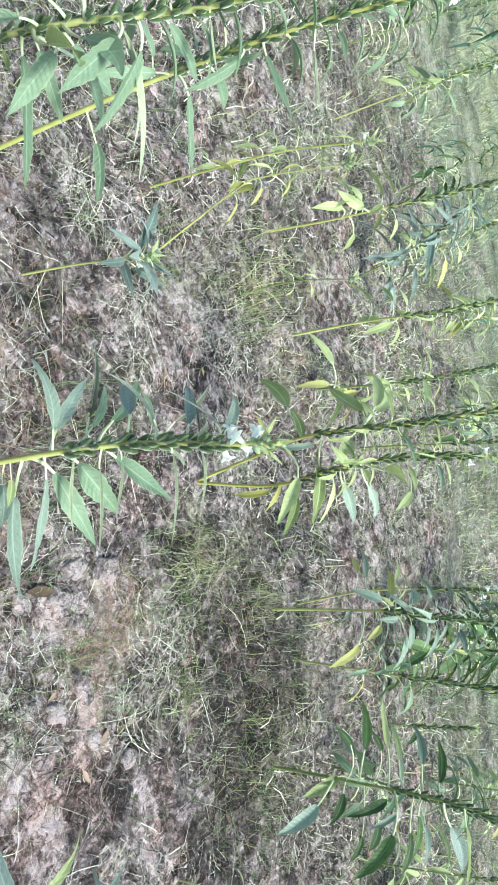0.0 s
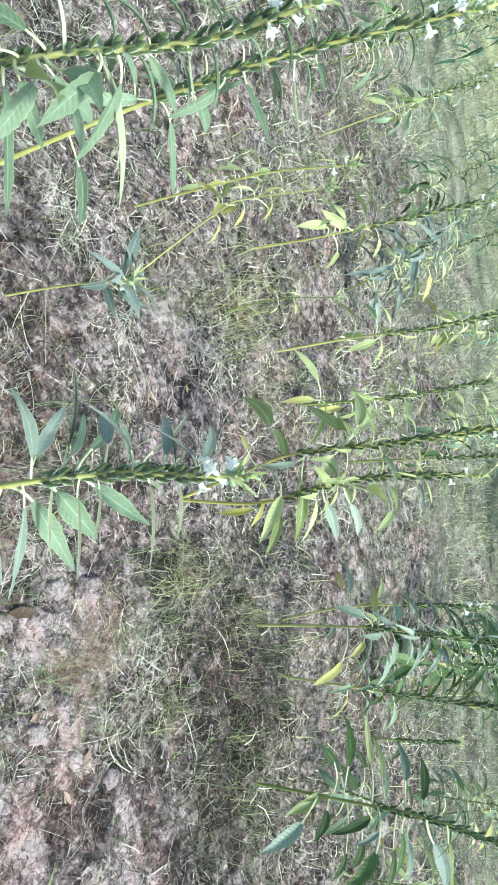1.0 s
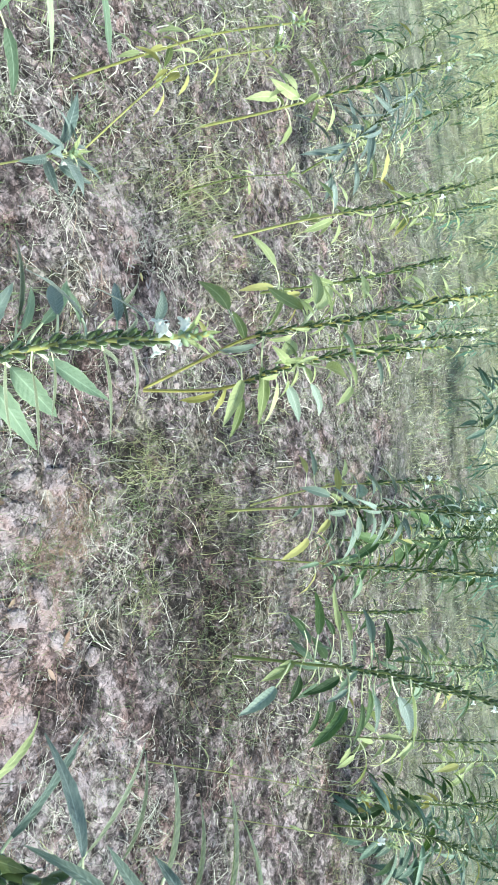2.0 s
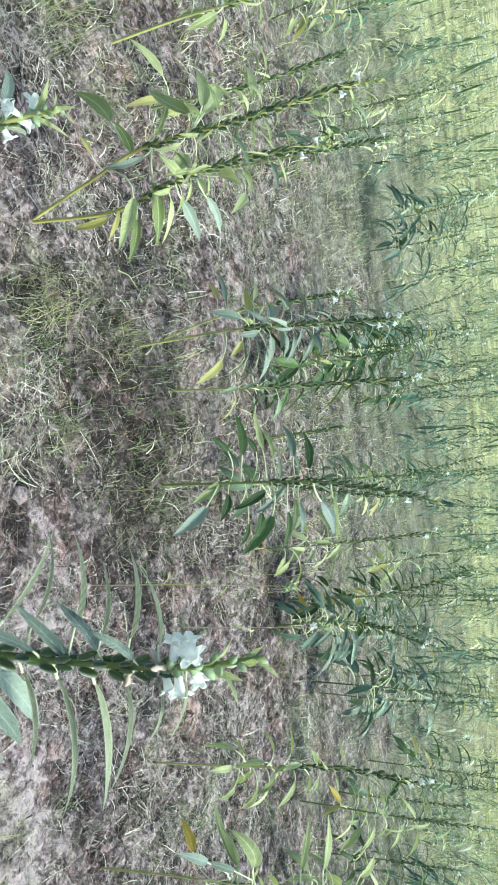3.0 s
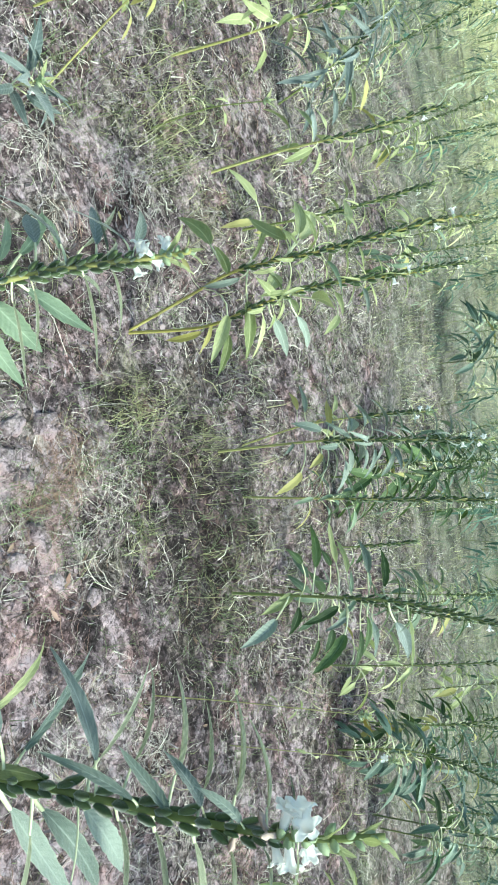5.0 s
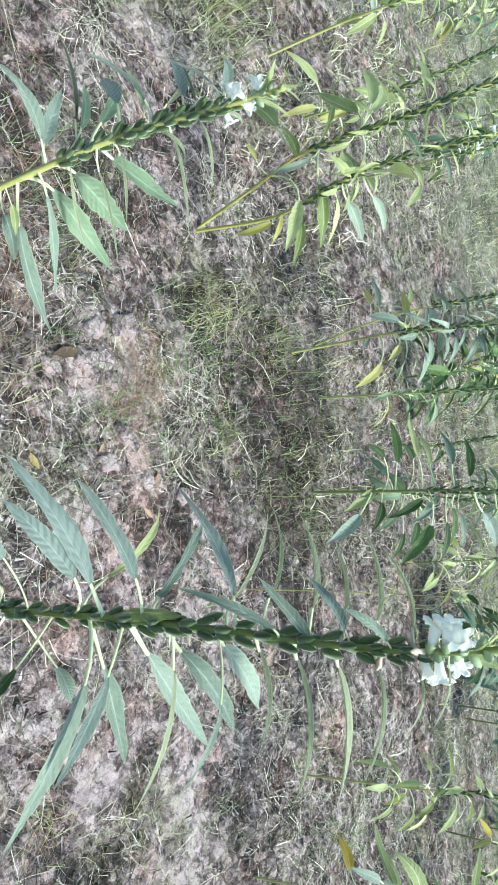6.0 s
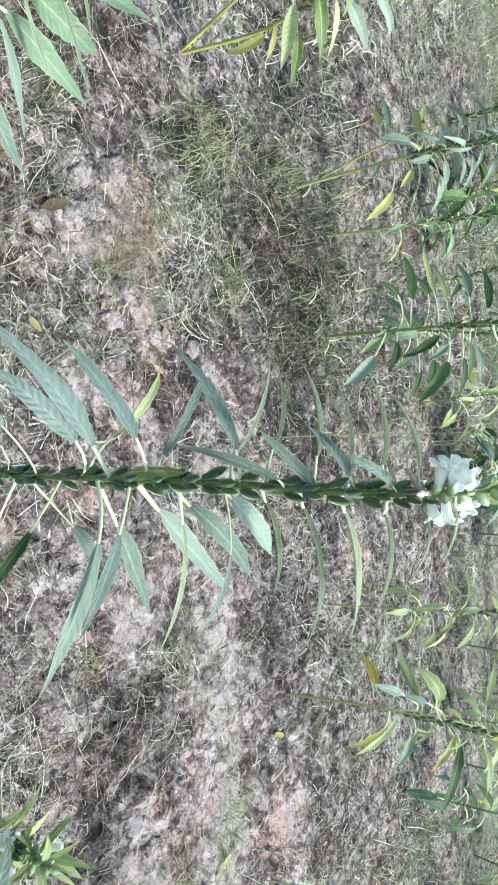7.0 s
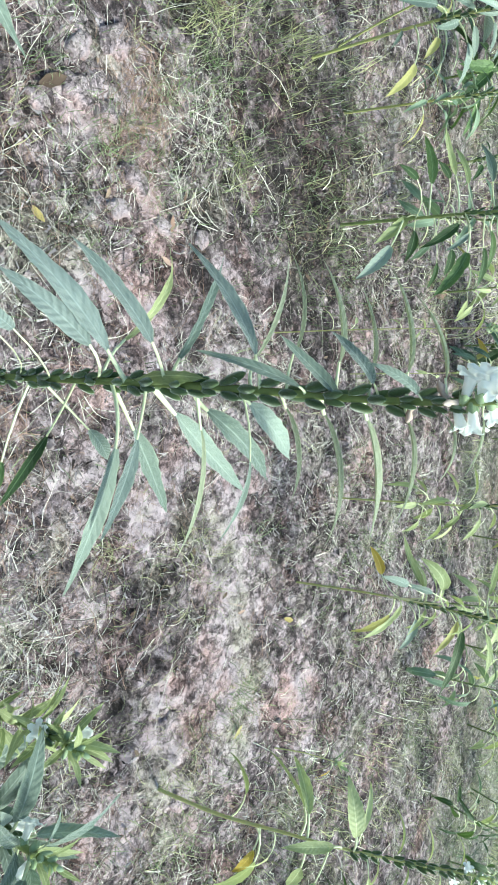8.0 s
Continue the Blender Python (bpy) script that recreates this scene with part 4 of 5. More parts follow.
LEANING = [("hanging", 0.255, 104, 0.12, 0), ("sloping", 0.46, 96, 0.17, 18), ("sloping", 0.48, 114, 0.17, 16), ("hanging", 0.39, -76, 0.08, 0), ("hanging_old", 0.35, -80, 0.10, 0),
           ("hanging", 0.34, -58, 0.13, 0), ("hanging", 0.48, -60, 0.13, 0), ("middle", 0.60, 104, 0.13, 0), ("middle", 0.63, -70, 0.13, 0), ("sloping", 0.57, -160, 0.13, 0),
           ("spreading", 0.60, 150, 0.14, 0), ("hanging", 0.54, -90, 0.12, 0)]
LEANING += [("upper", 0.66 + 0.035 * i, (104 if i % 2 else -76) + 9 * ((i * 7) % 5 - 2), 0.13 - 0.008 * i, 5) for i in range(7)]
sesame((2.151, 0.495), [[(2.15, 0.51, 0.22), (2.14, 0.54, 0.42), (2.14, 0.57, 0.59), (2.12, 0.64, 0.92)]], "leaning sesame plant with drooping green leaves",
       LEAF_LIME, STEM_YELLOW, -40, (0.12, 0.95), (0.62, 0.94), 0.026, 0.14, 0.42, None, 3, 0.005, 23, placed=[LEANING])
TWIG = [("hanging", 0.17, 125, 0.07, 0), ("rising", 0.19, 110, 0.06, 0), ("hanging_old", 0.20, -60, 0.06, 0), ("spreading", 0.14, -100, 0.06, 0), ("rising", 0.21, 20, 0.06, 0)]
sesame((2.63, 0.89), [[(2.64, 0.92, 0.10), (2.66, 0.94, 0.22)]], "small weed with a yellow leaf on the soil", LEAF_GREEN, STEM_YELLOW, 0, (0.5, 0.98), (0.99, 1), 0.03,
       0.06, 0.2, None, 0, 0.0025, 31, name="weed", category="weed", group="weeds", placed=[TWIG])
sesame((-0.687, 1.868), [[(-0.67, 1.88, 0.29), (-0.65, 1.89, 0.51), (-0.60, 1.91, 0.76)]], "young sesame plant with small pale leaves", LEAF_LIME, STEM_YELLOW,
       10, (0.3, 0.98), (0.99, 1), 0.036, 0.085, 0.08, None, 2, 0.004, 24, short=0.2)
sesame((-0.311, 1.333), [[(-0.29, 1.34, 0.19), (-0.26, 1.35, 0.40)]], "short weed with a tuft of leaves at its tip", LEAF_BLUE, STEM_YELLOW, 0, (0.78, 0.99), (0.99, 1),
       0.016, 0.125, 0.05, None, 1, 0.003, 25, kinds=("rising", "middle"), name="weed", category="weed", group="weeds", short=0.3)
sesame((-0.423, 1.8), [[(-0.53, 1.76, 0.38), (-0.54, 1.76, 0.49), (-0.50, 1.77, 0.74)]], "leaning weed with a yellow stem and dry leaves", LEAF_LIME, STEM_YELLOW, 0,
       (0.5, 0.98), (0.99, 1), 0.045, 0.07, 0.1, None, 0, 0.003, 26, yellow=0.55, name="weed", category="weed", group="weeds", short=0.2)
sesame((-0.715, 2.605), [[(-0.69, 2.62, 0.28), (-0.67, 2.62, 0.6), (-0.65, 2.63, 1.0)]], "slender sesame plant with a yellow stem and pods", LEAF_LIME, STEM_YELLOW, 15,
       (0.3, 0.95), (0.5, 0.94), 0.028, 0.12, 0.45, None, 3, 0.005, 27)
sesame((-0.701, 3.6), [[(-0.80, 3.6, 0.34), (-0.95, 3.58, 0.66)]], "leaning bushy sesame plant with curved dark leaves", LEAF_BLUE, STEM_GREEN, 20, (0.2, 0.98), (0.5, 0.9),
       0.0145, 0.21, 0.0, None, 1, 0.005, 28, kinds=("middle", "middle", "upper"), short=0.2)
sesame((-0.414, 2.349), [[(-0.41, 2.35, 0.25), (-0.37, 2.36, 0.47)]], "small green weed among fine grass", LEAF_LIME, STEM_GREEN, 0, (0.5, 0.98), (0.99, 1), 0.03, 0.06, 0.2,
       None, 0, 0.003, 29, name="weed", category="weed", group="weeds", short=0.3)
sesame((-1.5, 3.45), [[(-1.5, 3.45, 0.5), (-1.48, 3.46, 0.9)]], "slender sesame plant with a pale stem", LEAF_LIME, STEM_YELLOW, 0, (0.4, 0.95), (0.55, 0.94), 0.03, 0.1, 0.5,
       None, 2, 0.004, 30)

for i, (x, y, tall, long, skin, what) in enumerate((
        (0.79, 6.47, 0.92, 0.27, LEAF_TEAL, "bushy blue-green sesame plant"), (1.02, 6.38, 0.84, 0.26, LEAF_TEAL, "bushy blue-green sesame plant"),
        (1.32, 4.12, 0.78, 0.23, LEAF_GREEN, "bushy dark green sesame plant"), (1.45, 4.55, 1.0, 0.20, LEAF_TEAL, "blue-green sesame plant with a leafy tip"),
        (2.56, 3.10, 0.80, 0.19, LEAF_TEAL, "leafy blue-green sesame plant"), (3.04, 3.19, 1.02, 0.20, LEAF_TEAL, "bushy blue-green sesame plant"),
        (3.23, 3.31, 1.02, 0.18, LEAF_TEAL, "bushy blue-green sesame plant"), (3.46, 2.72, 1.03, 0.15, LEAF_LIME, "light green sesame plant with pods"),
        (4.25, 3.80, 0.95, 0.17, LEAF_GREEN, "tall sesame plant with dark pods"))):
    sesame((x, y), [[(x + 0.01, y, tall * 0.5), (x + 0.03 * (i % 3 - 1), y, tall)]], what, skin, STEM_CROP, 35 * i, (0.25, 0.97), (0.5, 0.93), 0.0215, long, 0.0,
           None, 2, 0.005, 60 + i, far=True, turn=50, yellow=0.03, kinds=("lower", "middle", "middle", "upper", "upper"), short=0.25,
           placed=[[("spreading_old", tall * 0.2, 190, 0.13, 0)] if i in (5, 7) else []], after=0.0)

# ---- the field: templates, their copies, and the far crop ----
TALL = []
for i in range(6):
    r = random.Random(300 + i)
    h = 0.80 + 0.06 * i
    skin = (LEAF_GREEN, LEAF_SAGE, LEAF_LIME, LEAF_SAGE, LEAF_LIME, LEAF_GREEN)[i]
    what = ("green sesame plant with pods in the crop", "sage green sesame plant with pods in the crop", "light green sesame plant with pods in the crop")[(0, 1, 2, 1, 2, 0)[i]]
    lean = r.uniform(-0.08, 0.08)
    TALL.append(sesame((0, 0), [[(lean * 0.4, 0.01, h * 0.4), (lean, r.uniform(-0.05, 0.05), h)]], what, skin, STEM_CROP, i * 37, (0.15, 0.96), (0.45, 0.94), 0.0225,
                       0.155, 0.12, None, 2, 0.005, 40 + i, far=True, yellow=0.03, group="sesame crop further off", turn=45,
                       kinds=("hanging", "middle", "upper", "upper", "upper")))

RESERVED = [(o.location.x, o.location.y) for o in scene.objects if o.type == "EMPTY" and o not in TALL]


def bare(x, y):
    """The open strips of ground between the plants."""
    if y < 5.2 and abs(x - 0.52 - 0.10 * (y - 2)) < 0.42:
        return True
    if math.hypot(x - 1.8, y - 2.5) < 0.35 or math.hypot(x - 2.3, y - 2.35) < 0.42 or math.hypot(x - 3.0, y - 2.2) < 0.5:
        return True
    if x < 0.25 and math.hypot(x - 0.4, y) < 4.4:
        return True
    return x < 2.9 and y < 2.0 or math.hypot(x - 0.4, y) < 2.75


r = random.Random(77)
spots = []
for _ in range(60000):
    far = 2.6 + 21 * r.random() ** 1.25
    az = radians(r.uniform(-44, 78))
    x, y = 0.4 + far * math.sin(az), far * math.cos(az)
    gap = 0.44 if far < 6 else 0.32 if far < 8 else 0.24
    open_patch = float(value_noise(np.array([x * 0.8 + 7]), np.array([y * 0.8 + 3]))[0]) < (0.30 if far < 8 else 0.38)
    if bare(x, y) or open_patch or any(abs(x - a) < gap and abs(y - b) < gap for a, b in RESERVED):
        continue
    RESERVED.append((x, y))
    spots.append((math.hypot(x - 0.4, y), x, y))
    if len(spots) > 1750:
        break
spots.sort()
NEAREST = 33
for n, (_, x, y) in enumerate(spots[:NEAREST]):
    m = pose(x, y, ground_z(x, y) - 0.005, r.uniform(-9, 9), r.uniform(-9, 9), r.uniform(0, 360))
    if n < len(TALL):
        TALL[n].matrix_basis = m
    else:
        copy_thing(TALL[n % len(TALL)], m)


def simple_plant(seed, h, fine):
    """Vertices, faces and material numbers of one far sesame plant."""
    r = random.Random(seed)
    verts, faces, index = [], [], []
    lean = Vector((r.gauss(0, 0.09), r.gauss(0, 0.09), 1))
    for k in range(3):
        a = k * 2.094
        verts += [(0.003 * math.cos(a), 0.003 * math.sin(a), 0), (lean.x * h + 0.0016 * math.cos(a), lean.y * h + 0.0016 * math.sin(a), h)]
    for k in range(3):
        a, b = 2 * k, 2 * ((k + 1) % 3)
        faces.append((a, b, b + 1, a + 1))
        index.append(0)
    if not fine and r.random() < 0.55:
        # the dark spike of pods, seen as one
        for f, wide in ((0.66, 0.004), (0.73, 0.011), (0.90, 0.010), (0.96, 0.003)):
            verts += [(lean.x * h * f + wide * math.cos(k * 1.571), lean.y * h * f + wide * math.sin(k * 1.571), h * f) for k in range(4)]
        for i in range(3):
            for k in range(4):
                a, b = 6 + 4 * i + k, 6 + 4 * i + (k + 1) % 4
                faces.append((a, b, b + 4, a + 4))
                index.append(2)
    z = h * 0.15
    node = 0
    while z < h * 0.96:
        f = z / h
        p = lean * z
        for s in (0, math.pi):
            a = s + node * math.pi / 2 + r.uniform(-0.9, 0.9)
            d, q = Vector((math.cos(a), math.sin(a), 0)), Vector((-math.sin(a), math.cos(a), 0))
            if r.random() > (0.25 if f < 0.3 else 0.12):
                # broad hanging leaves below, narrow curved ones above
                long = 0.19 * (1 - 0.25 * f) * r.uniform(0.6, 1.25)
                w = long * (r.uniform(0.05, 0.09) if f < 0.40 else r.uniform(0.025, 0.05))
                rise, fall = r.uniform(0.15, 0.5), r.uniform(0.6, 1.5)
                line = [p + d * long * a + Vector((0, 0, long * (rise * a * 2.2 - fall * a * a))) for a in (0.0, 0.3, 0.55, 0.8, 1.05)]
                i = len(verts)
                verts += [tuple(line[0])]
                for q_at, share in zip(line[1:4], (0.8, 1.0, 0.65)):
                    verts += [tuple(q_at + q * w * share), tuple(q_at - q * w * share)]
                verts += [tuple(line[4])]
                faces += [(i, i + 1, i + 2), (i + 1, i + 3, i + 4, i + 2), (i + 3, i + 5, i + 6, i + 4), (i + 5, i + 7, i + 6)]
                index += [1, 1, 1, 1]
            if fine and 0.45 < f < 0.94:
                c = p + d * 0.008
                t = c + d * 0.006 + Vector((0, 0, 0.028))
                m = (c + t) / 2
                i = len(verts)
                verts += [tuple(c), tuple(m + q * 0.0065), tuple(m + d * 0.006), tuple(m - q * 0.0065), tuple(t)]
                faces += [(i, i + 2, i + 1), (i, i + 3, i + 2), (i + 4, i + 1, i + 2), (i + 4, i + 2, i + 3)]
                index += [2, 2, 2, 2]
        z += 0.029 if fine else 0.038
        node += 1
    for k in range(2):
        c = lean * h * (0.94 + 0.03 * k)
        i = len(verts)
        d = Vector((math.cos(k * 2 + seed), math.sin(k * 2 + seed), 0))
        q = Vector((-d.y, d.x, 0))
        verts += [tuple(c), tuple(c + d * 0.032 + q * 0.016), tuple(c + d * 0.036 - q * 0.016), tuple(c + d * 0.022 + Vector((0, 0, -0.022)))]
        faces += [(i, i + 1, i + 2), (i, i + 3, i + 1), (i, i + 2, i + 3)]
        index += [3, 3, 3]
    return np.array(verts), faces, index


def far_crop(name, where, skin, label, seed, fine):
    kinds = [simple_plant(seed + i, 0.80 + 0.03 * i, fine) for i in range(12)]
    r = random.Random(seed)
    verts, faces, index, tones, start = [], [], [], [], 0
    for x, y in where:
        v, f, k = kinds[r.randrange(12)]
        tones.append(np.full(len(v), r.random()))
        a, s = r.uniform(0, 6.28), r.uniform(0.5, 1.2)
        c, d = math.cos(a) * s, math.sin(a) * s
        w = np.stack([v[:, 0] * c - v[:, 1] * d + x, v[:, 0] * d + v[:, 1] * c + y, v[:, 2] * s + ground_z(x, y) - 0.005], 1)
        verts.append(w)
        faces += [tuple(i + start for i in q) for q in f]
        index += k
        start += len(v)
    me = mesh_from(name, np.concatenate(verts), faces, [STEM_CROP, skin, CAPSULE, PETAL], index, False)
    me.attributes.new("stand", "FLOAT", "POINT").data.foreach_set("value", np.concatenate(tones))
    return tagged(new(name, me), label, "sesame crop", kind="stuff")


CROP_GREEN = plain_material("crop_leaf_green", (0.00984, 0.0328, 0.0197), (0.46, 0.53, 0.38), 3, 0.42, 0.2, True, span=(0.3, 0.72), patchy=0.4)
CROP_LIME = plain_material("crop_leaf_lime", (0.0574, 0.082, 0.0246), (0.74, 0.73, 0.42), 3, 0.45, 0.25, True, span=(0.28, 0.70), patchy=0.4)
CROP_DARK = plain_material("crop_leaf_dark", (0.00624, 0.0203, 0.0156), (0.125, 0.211, 0.156), 3, 0.45, 0.2, True, patchy=0.4)
rest = [(x, y) for _, x, y in spots[NEAREST:]]
stand = [float(value_noise(np.array([x * 0.45 + 20]), np.array([y * 0.45 + 60]))[0]) + 0.008 * math.hypot(x, y) + r.gauss(-0.08, 0.26) for x, y in rest]
for near in (True, False):
    for seed, low, high, skin, what in ((500, 0.30, 0.60, CROP_GREEN, "green"), (600, 0.60, 9.0, CROP_LIME, "yellow-green"), (700, -9.0, 0.30, CROP_DARK, "dark green")):
        where = [p for p, v in zip(rest, stand) if low <= v < high and (math.hypot(p[0] - 0.4, p[1]) < 7.5) == near]
        far_crop("sesame_crop", where, skin, f"{what} sesame plants standing close together {'in' if near else 'far back in'} the field", seed + near, near)


# ---- straw, grass and litter on the ground ----
def scatter(n, seed, bias, wide=9.5):
    """n places on the ground, dense near the camera and thinner with distance."""
    g = np.random.RandomState(seed)
    far = 0.25 + wide * g.rand(n) ** bias
    az = np.radians(g.uniform(-58, 100, n))
    return 0.35 + far * np.sin(az), 0.1 + far * np.cos(az), far, g


def ribbons(name, x, y, g, long, wide, lift, curl, rise, material, label, category, points=5):
    """Thin curved strips that lie or stand on the ground: one mesh."""
    n = len(x)
    head = g.uniform(0, 2 * np.pi, n)
    length = long[0] + (long[1] - long[0]) * g.rand(n) ** 1.6
    bend = g.normal(0, curl, n)
    width = wide[0] + (wide[1] - wide[0]) * g.rand(n)
    tall = lift[0] + (lift[1] - lift[0]) * g.rand(n) ** 2
    upright = rise[0] + (rise[1] - rise[0]) * g.rand(n)
    roll = g.uniform(-0.9, 0.9, n)
    px, py = x.copy(), y.copy()
    verts = np.zeros((n, points, 2, 3))
    base = height(x, y)
    for k in range(points):
        f = k / (points - 1)
        a = head + bend * f
        lying = height(px, py) + 0.0015 + tall * np.sin(np.pi * f)
        z = np.where(upright > 0.02, base + length * np.sin(upright) * (f - 0.35 * f * f) * 1.3, lying)
        w = width * (1 - 0.75 * f) / 2
        ox, oy, oz = -np.sin(a) * w * np.cos(roll), np.cos(a) * w * np.cos(roll), w * np.sin(roll)
        verts[:, k, 0] = np.stack([px + ox, py + oy, z + oz], 1)
        verts[:, k, 1] = np.stack([px - ox, py - oy, z - oz], 1)
        step = length / (points - 1) * np.where(upright > 0.02, np.cos(upright) * (0.6 + 0.8 * f), 1)
        px, py = px + np.cos(a) * step, py + np.sin(a) * step
    first = (np.arange(n) * points * 2)[:, None] + (np.arange(points - 1) * 2)[None, :]
    quads = first.reshape(-1, 1) + np.array([[0, 2, 3, 1]])
    me = mesh_from(name, verts.reshape(-1, 3), quads, [material])
    # tone varies in patches and rises from 5.5 m to 13.5 m out
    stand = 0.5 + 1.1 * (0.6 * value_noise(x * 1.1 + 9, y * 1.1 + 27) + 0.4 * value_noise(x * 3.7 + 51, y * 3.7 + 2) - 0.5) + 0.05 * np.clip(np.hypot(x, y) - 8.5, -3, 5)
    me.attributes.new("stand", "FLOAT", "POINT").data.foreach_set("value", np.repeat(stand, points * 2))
    return tagged(new(name, me), label, category, kind="stuff")


def clumps(n, each, radius, seed, bias, wide=9.5):
    """Places in n clumps of so many each, dense near the camera."""
    x, y, far, g = scatter(n, seed, bias, wide)
    pick = np.repeat(np.arange(n), each)
    size = radius * (0.5 + g.rand(n))[pick]
    return x[pick] + g.normal(0, 1, len(pick)) * size, y[pick] + g.normal(0, 1, len(pick)) * size, far[pick], g


def littered(x, y, g, least=0.25):
    """Which places bear litter: patches of bare earth stay between."""
    mask = value_noise(x * 2.7 + 12, y * 2.7 + 55) * 0.6 + value_noise(x * 7 + 2, y * 7 + 35) * 0.4
    share = np.clip((mask - 0.33) * 5, least, 1)
    for px, py, size in BARE:
        share = share * np.clip(np.hypot(x - px, (y - py) * 1.3) / size - 0.35, 0.04, 1)
    # pale litter thins out too where plant shade is painted
    for px, py, size in SHADE_AND_DARK_EARTH:
        share = share * (1 - 0.75 * np.exp(-((x - px) ** 2 + (y - py) ** 2) / size ** 2))
    return g.rand(len(x)) < share


x, y, far, g = clumps(1250, 36, 0.07, 1, 0.85, 6.0)
keep = littered(x, y, g, 0.12)
ribbons("straw_tangles", x[keep], y[keep], g, (0.05, 0.20), (0.0006, 0.0015), (0.0, 0.010), 1.3, (0, 0), STRAW, "tangled dry straw and root fibres on the soil", "straw", 6)
x, y, far, g = scatter(25000, 5, 0.85, 6.5)
keep = littered(x, y, g)
ribbons("straw_litter", x[keep], y[keep], g, (0.03, 0.13), (0.0006, 0.0018), (0.0, 0.009), 0.8, (0, 0), STRAW, "short dry straw scattered over the soil", "straw", 4)
x, y, far, g = scatter(26000, 6, 1.1, 7)
keep = littered(x, y, g, 0.3)
ribbons("root_fibres", x[keep], y[keep], g, (0.02, 0.11), (0.0012, 0.0036), (0.0, 0.012), 1.0, (0, 0), ROOT, "thin dark dead roots and stalks on the soil", "roots", 4)
x, y, far, g = scatter(80000, 8, 0.85, 6.0)
keep = littered(x, y, g, 0.35)
ribbons("chaff", x[keep], y[keep], g, (0.008, 0.038), (0.002, 0.009), (0.0, 0.006), 0.9, (0, 0), CHAFF, "small flakes of chaff and crumbled leaves on the soil", "chaff", 2)
x, y, far, g = scatter(2600, 7, 1.05, 6)
ribbons("dry_stalks", x, y, g, (0.08, 0.28), (0.0008, 0.0020), (0.0, 0.016), 0.6, (0, 0), STRAW, "long pale dry stalks lying across the soil", "stalks", 6)
x, y, far, g = clumps(260, 40, 0.08, 13, 0.9, 3.4)
ribbons("brown_straw", x, y, g, (0.04, 0.16), (0.0007, 0.0018), (0.0, 0.012), 1.0, (0, 0), BROWN_STRAW, "reddish brown dead grass lying on the soil", "straw", 4)
x, y, far, g = scatter(18000, 10, 0.9, 5.5)
ribbons("grass_sprigs", x, y, g, (0.015, 0.06), (0.001, 0.003), (0, 0.01), 0.9, (0.2, 1.2), GRASS, "single short green grass blades between the straw", "grass", 3)
x, y, far, g = scatter(12000, 14, 0.9, 6.5)
keep = (far > 1.9) & littered(x, y, g)
ribbons("pale_straw", x[keep], y[keep], g, (0.03, 0.13), (0.0015, 0.0035), (0.0, 0.012), 0.5, (0, 0), STRAW, "broader pale straw lying between the plants", "straw", 3)
# dark thatch, laid partly to stand in for the shade of the plants
g = np.random.RandomState(31)
spot = np.array([(1.13, 2.33), (0.96, 2.36), (0.80, 2.28), (1.30, 2.15), (1.0, 2.1), (1.45, 2.35), (1.55, 2.0)])[g.randint(0, 7, 2000)]
ribbons("dead_thatch", spot[:, 0] + g.normal(0, 0.32, 2000), spot[:, 1] + g.normal(0, 0.28, 2000), g, (0.03, 0.13), (0.001, 0.003), (0, 0.02), 0.8, (0, 0.5), ROOT,
        "dark dead grass thatch round the plants, deepening their painted shade", "thatch", 4)
x, y, far, g = clumps(1500, 24, 0.06, 2, 0.8, 7)
keep = value_noise(x * 1.2 + 31, y * 1.2 + 17) * 0.6 + value_noise(x * 4 + 3, y * 4 + 71) * 0.4 + 0.07 * far > 0.56
ribbons("fine_grass", x[keep], y[keep], g, (0.04, 0.15), (0.0010, 0.0028), (0, 0.01), 1.6, (0.1, 1.0), GRASS, "fine short green grass scattered over the soil", "grass", 4)
x, y, far, g = clumps(1500, 20, 0.06, 3, 0.85, 8)
keep = value_noise(x * 1.4 + 61, y * 1.4 + 77) * 0.6 + value_noise(x * 4 + 43, y * 4 + 21) * 0.4 + 0.07 * far > 0.58
ribbons("dry_grass", x[keep], y[keep], g, (0.04, 0.17), (0.0009, 0.0024), (0, 0.01), 1.7, (0.1, 0.9), GRASS_PALE, "pale half-dry grass blades", "grass", 4)
x, y, far, g = clumps(12500, 14, 0.13, 4, 0.75, 18)
keep = (far > 2.4) & (value_noise(x * 0.9 + 5, y * 0.9 + 41) * 0.6 + value_noise(x * 2.6 + 15, y * 2.6 + 1) * 0.4 + 0.03 * (far - 5) + 0.08 * (x < 0.5) > 0.40)
dry = keep & (g.rand(len(x)) < np.clip(0.85 - 0.07 * far, 0.2, 0.65))
keep = keep & ~dry
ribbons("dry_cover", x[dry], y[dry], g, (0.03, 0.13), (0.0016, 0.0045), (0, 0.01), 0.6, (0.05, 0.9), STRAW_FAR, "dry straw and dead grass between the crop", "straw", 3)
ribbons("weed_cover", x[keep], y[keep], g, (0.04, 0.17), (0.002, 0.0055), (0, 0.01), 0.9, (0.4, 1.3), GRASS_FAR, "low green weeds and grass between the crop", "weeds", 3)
x, y, far, g = clumps(2400, 9, 0.12, 9, 0.75, 20)
keep = far > 5.0
ribbons("low_weeds", x[keep], y[keep], g, (0.06, 0.22), (0.004, 0.011), (0, 0.01), 0.9, (0.3, 1.2), CROP_GREEN, "low broad-leaved weeds between the crop", "weeds", 3)


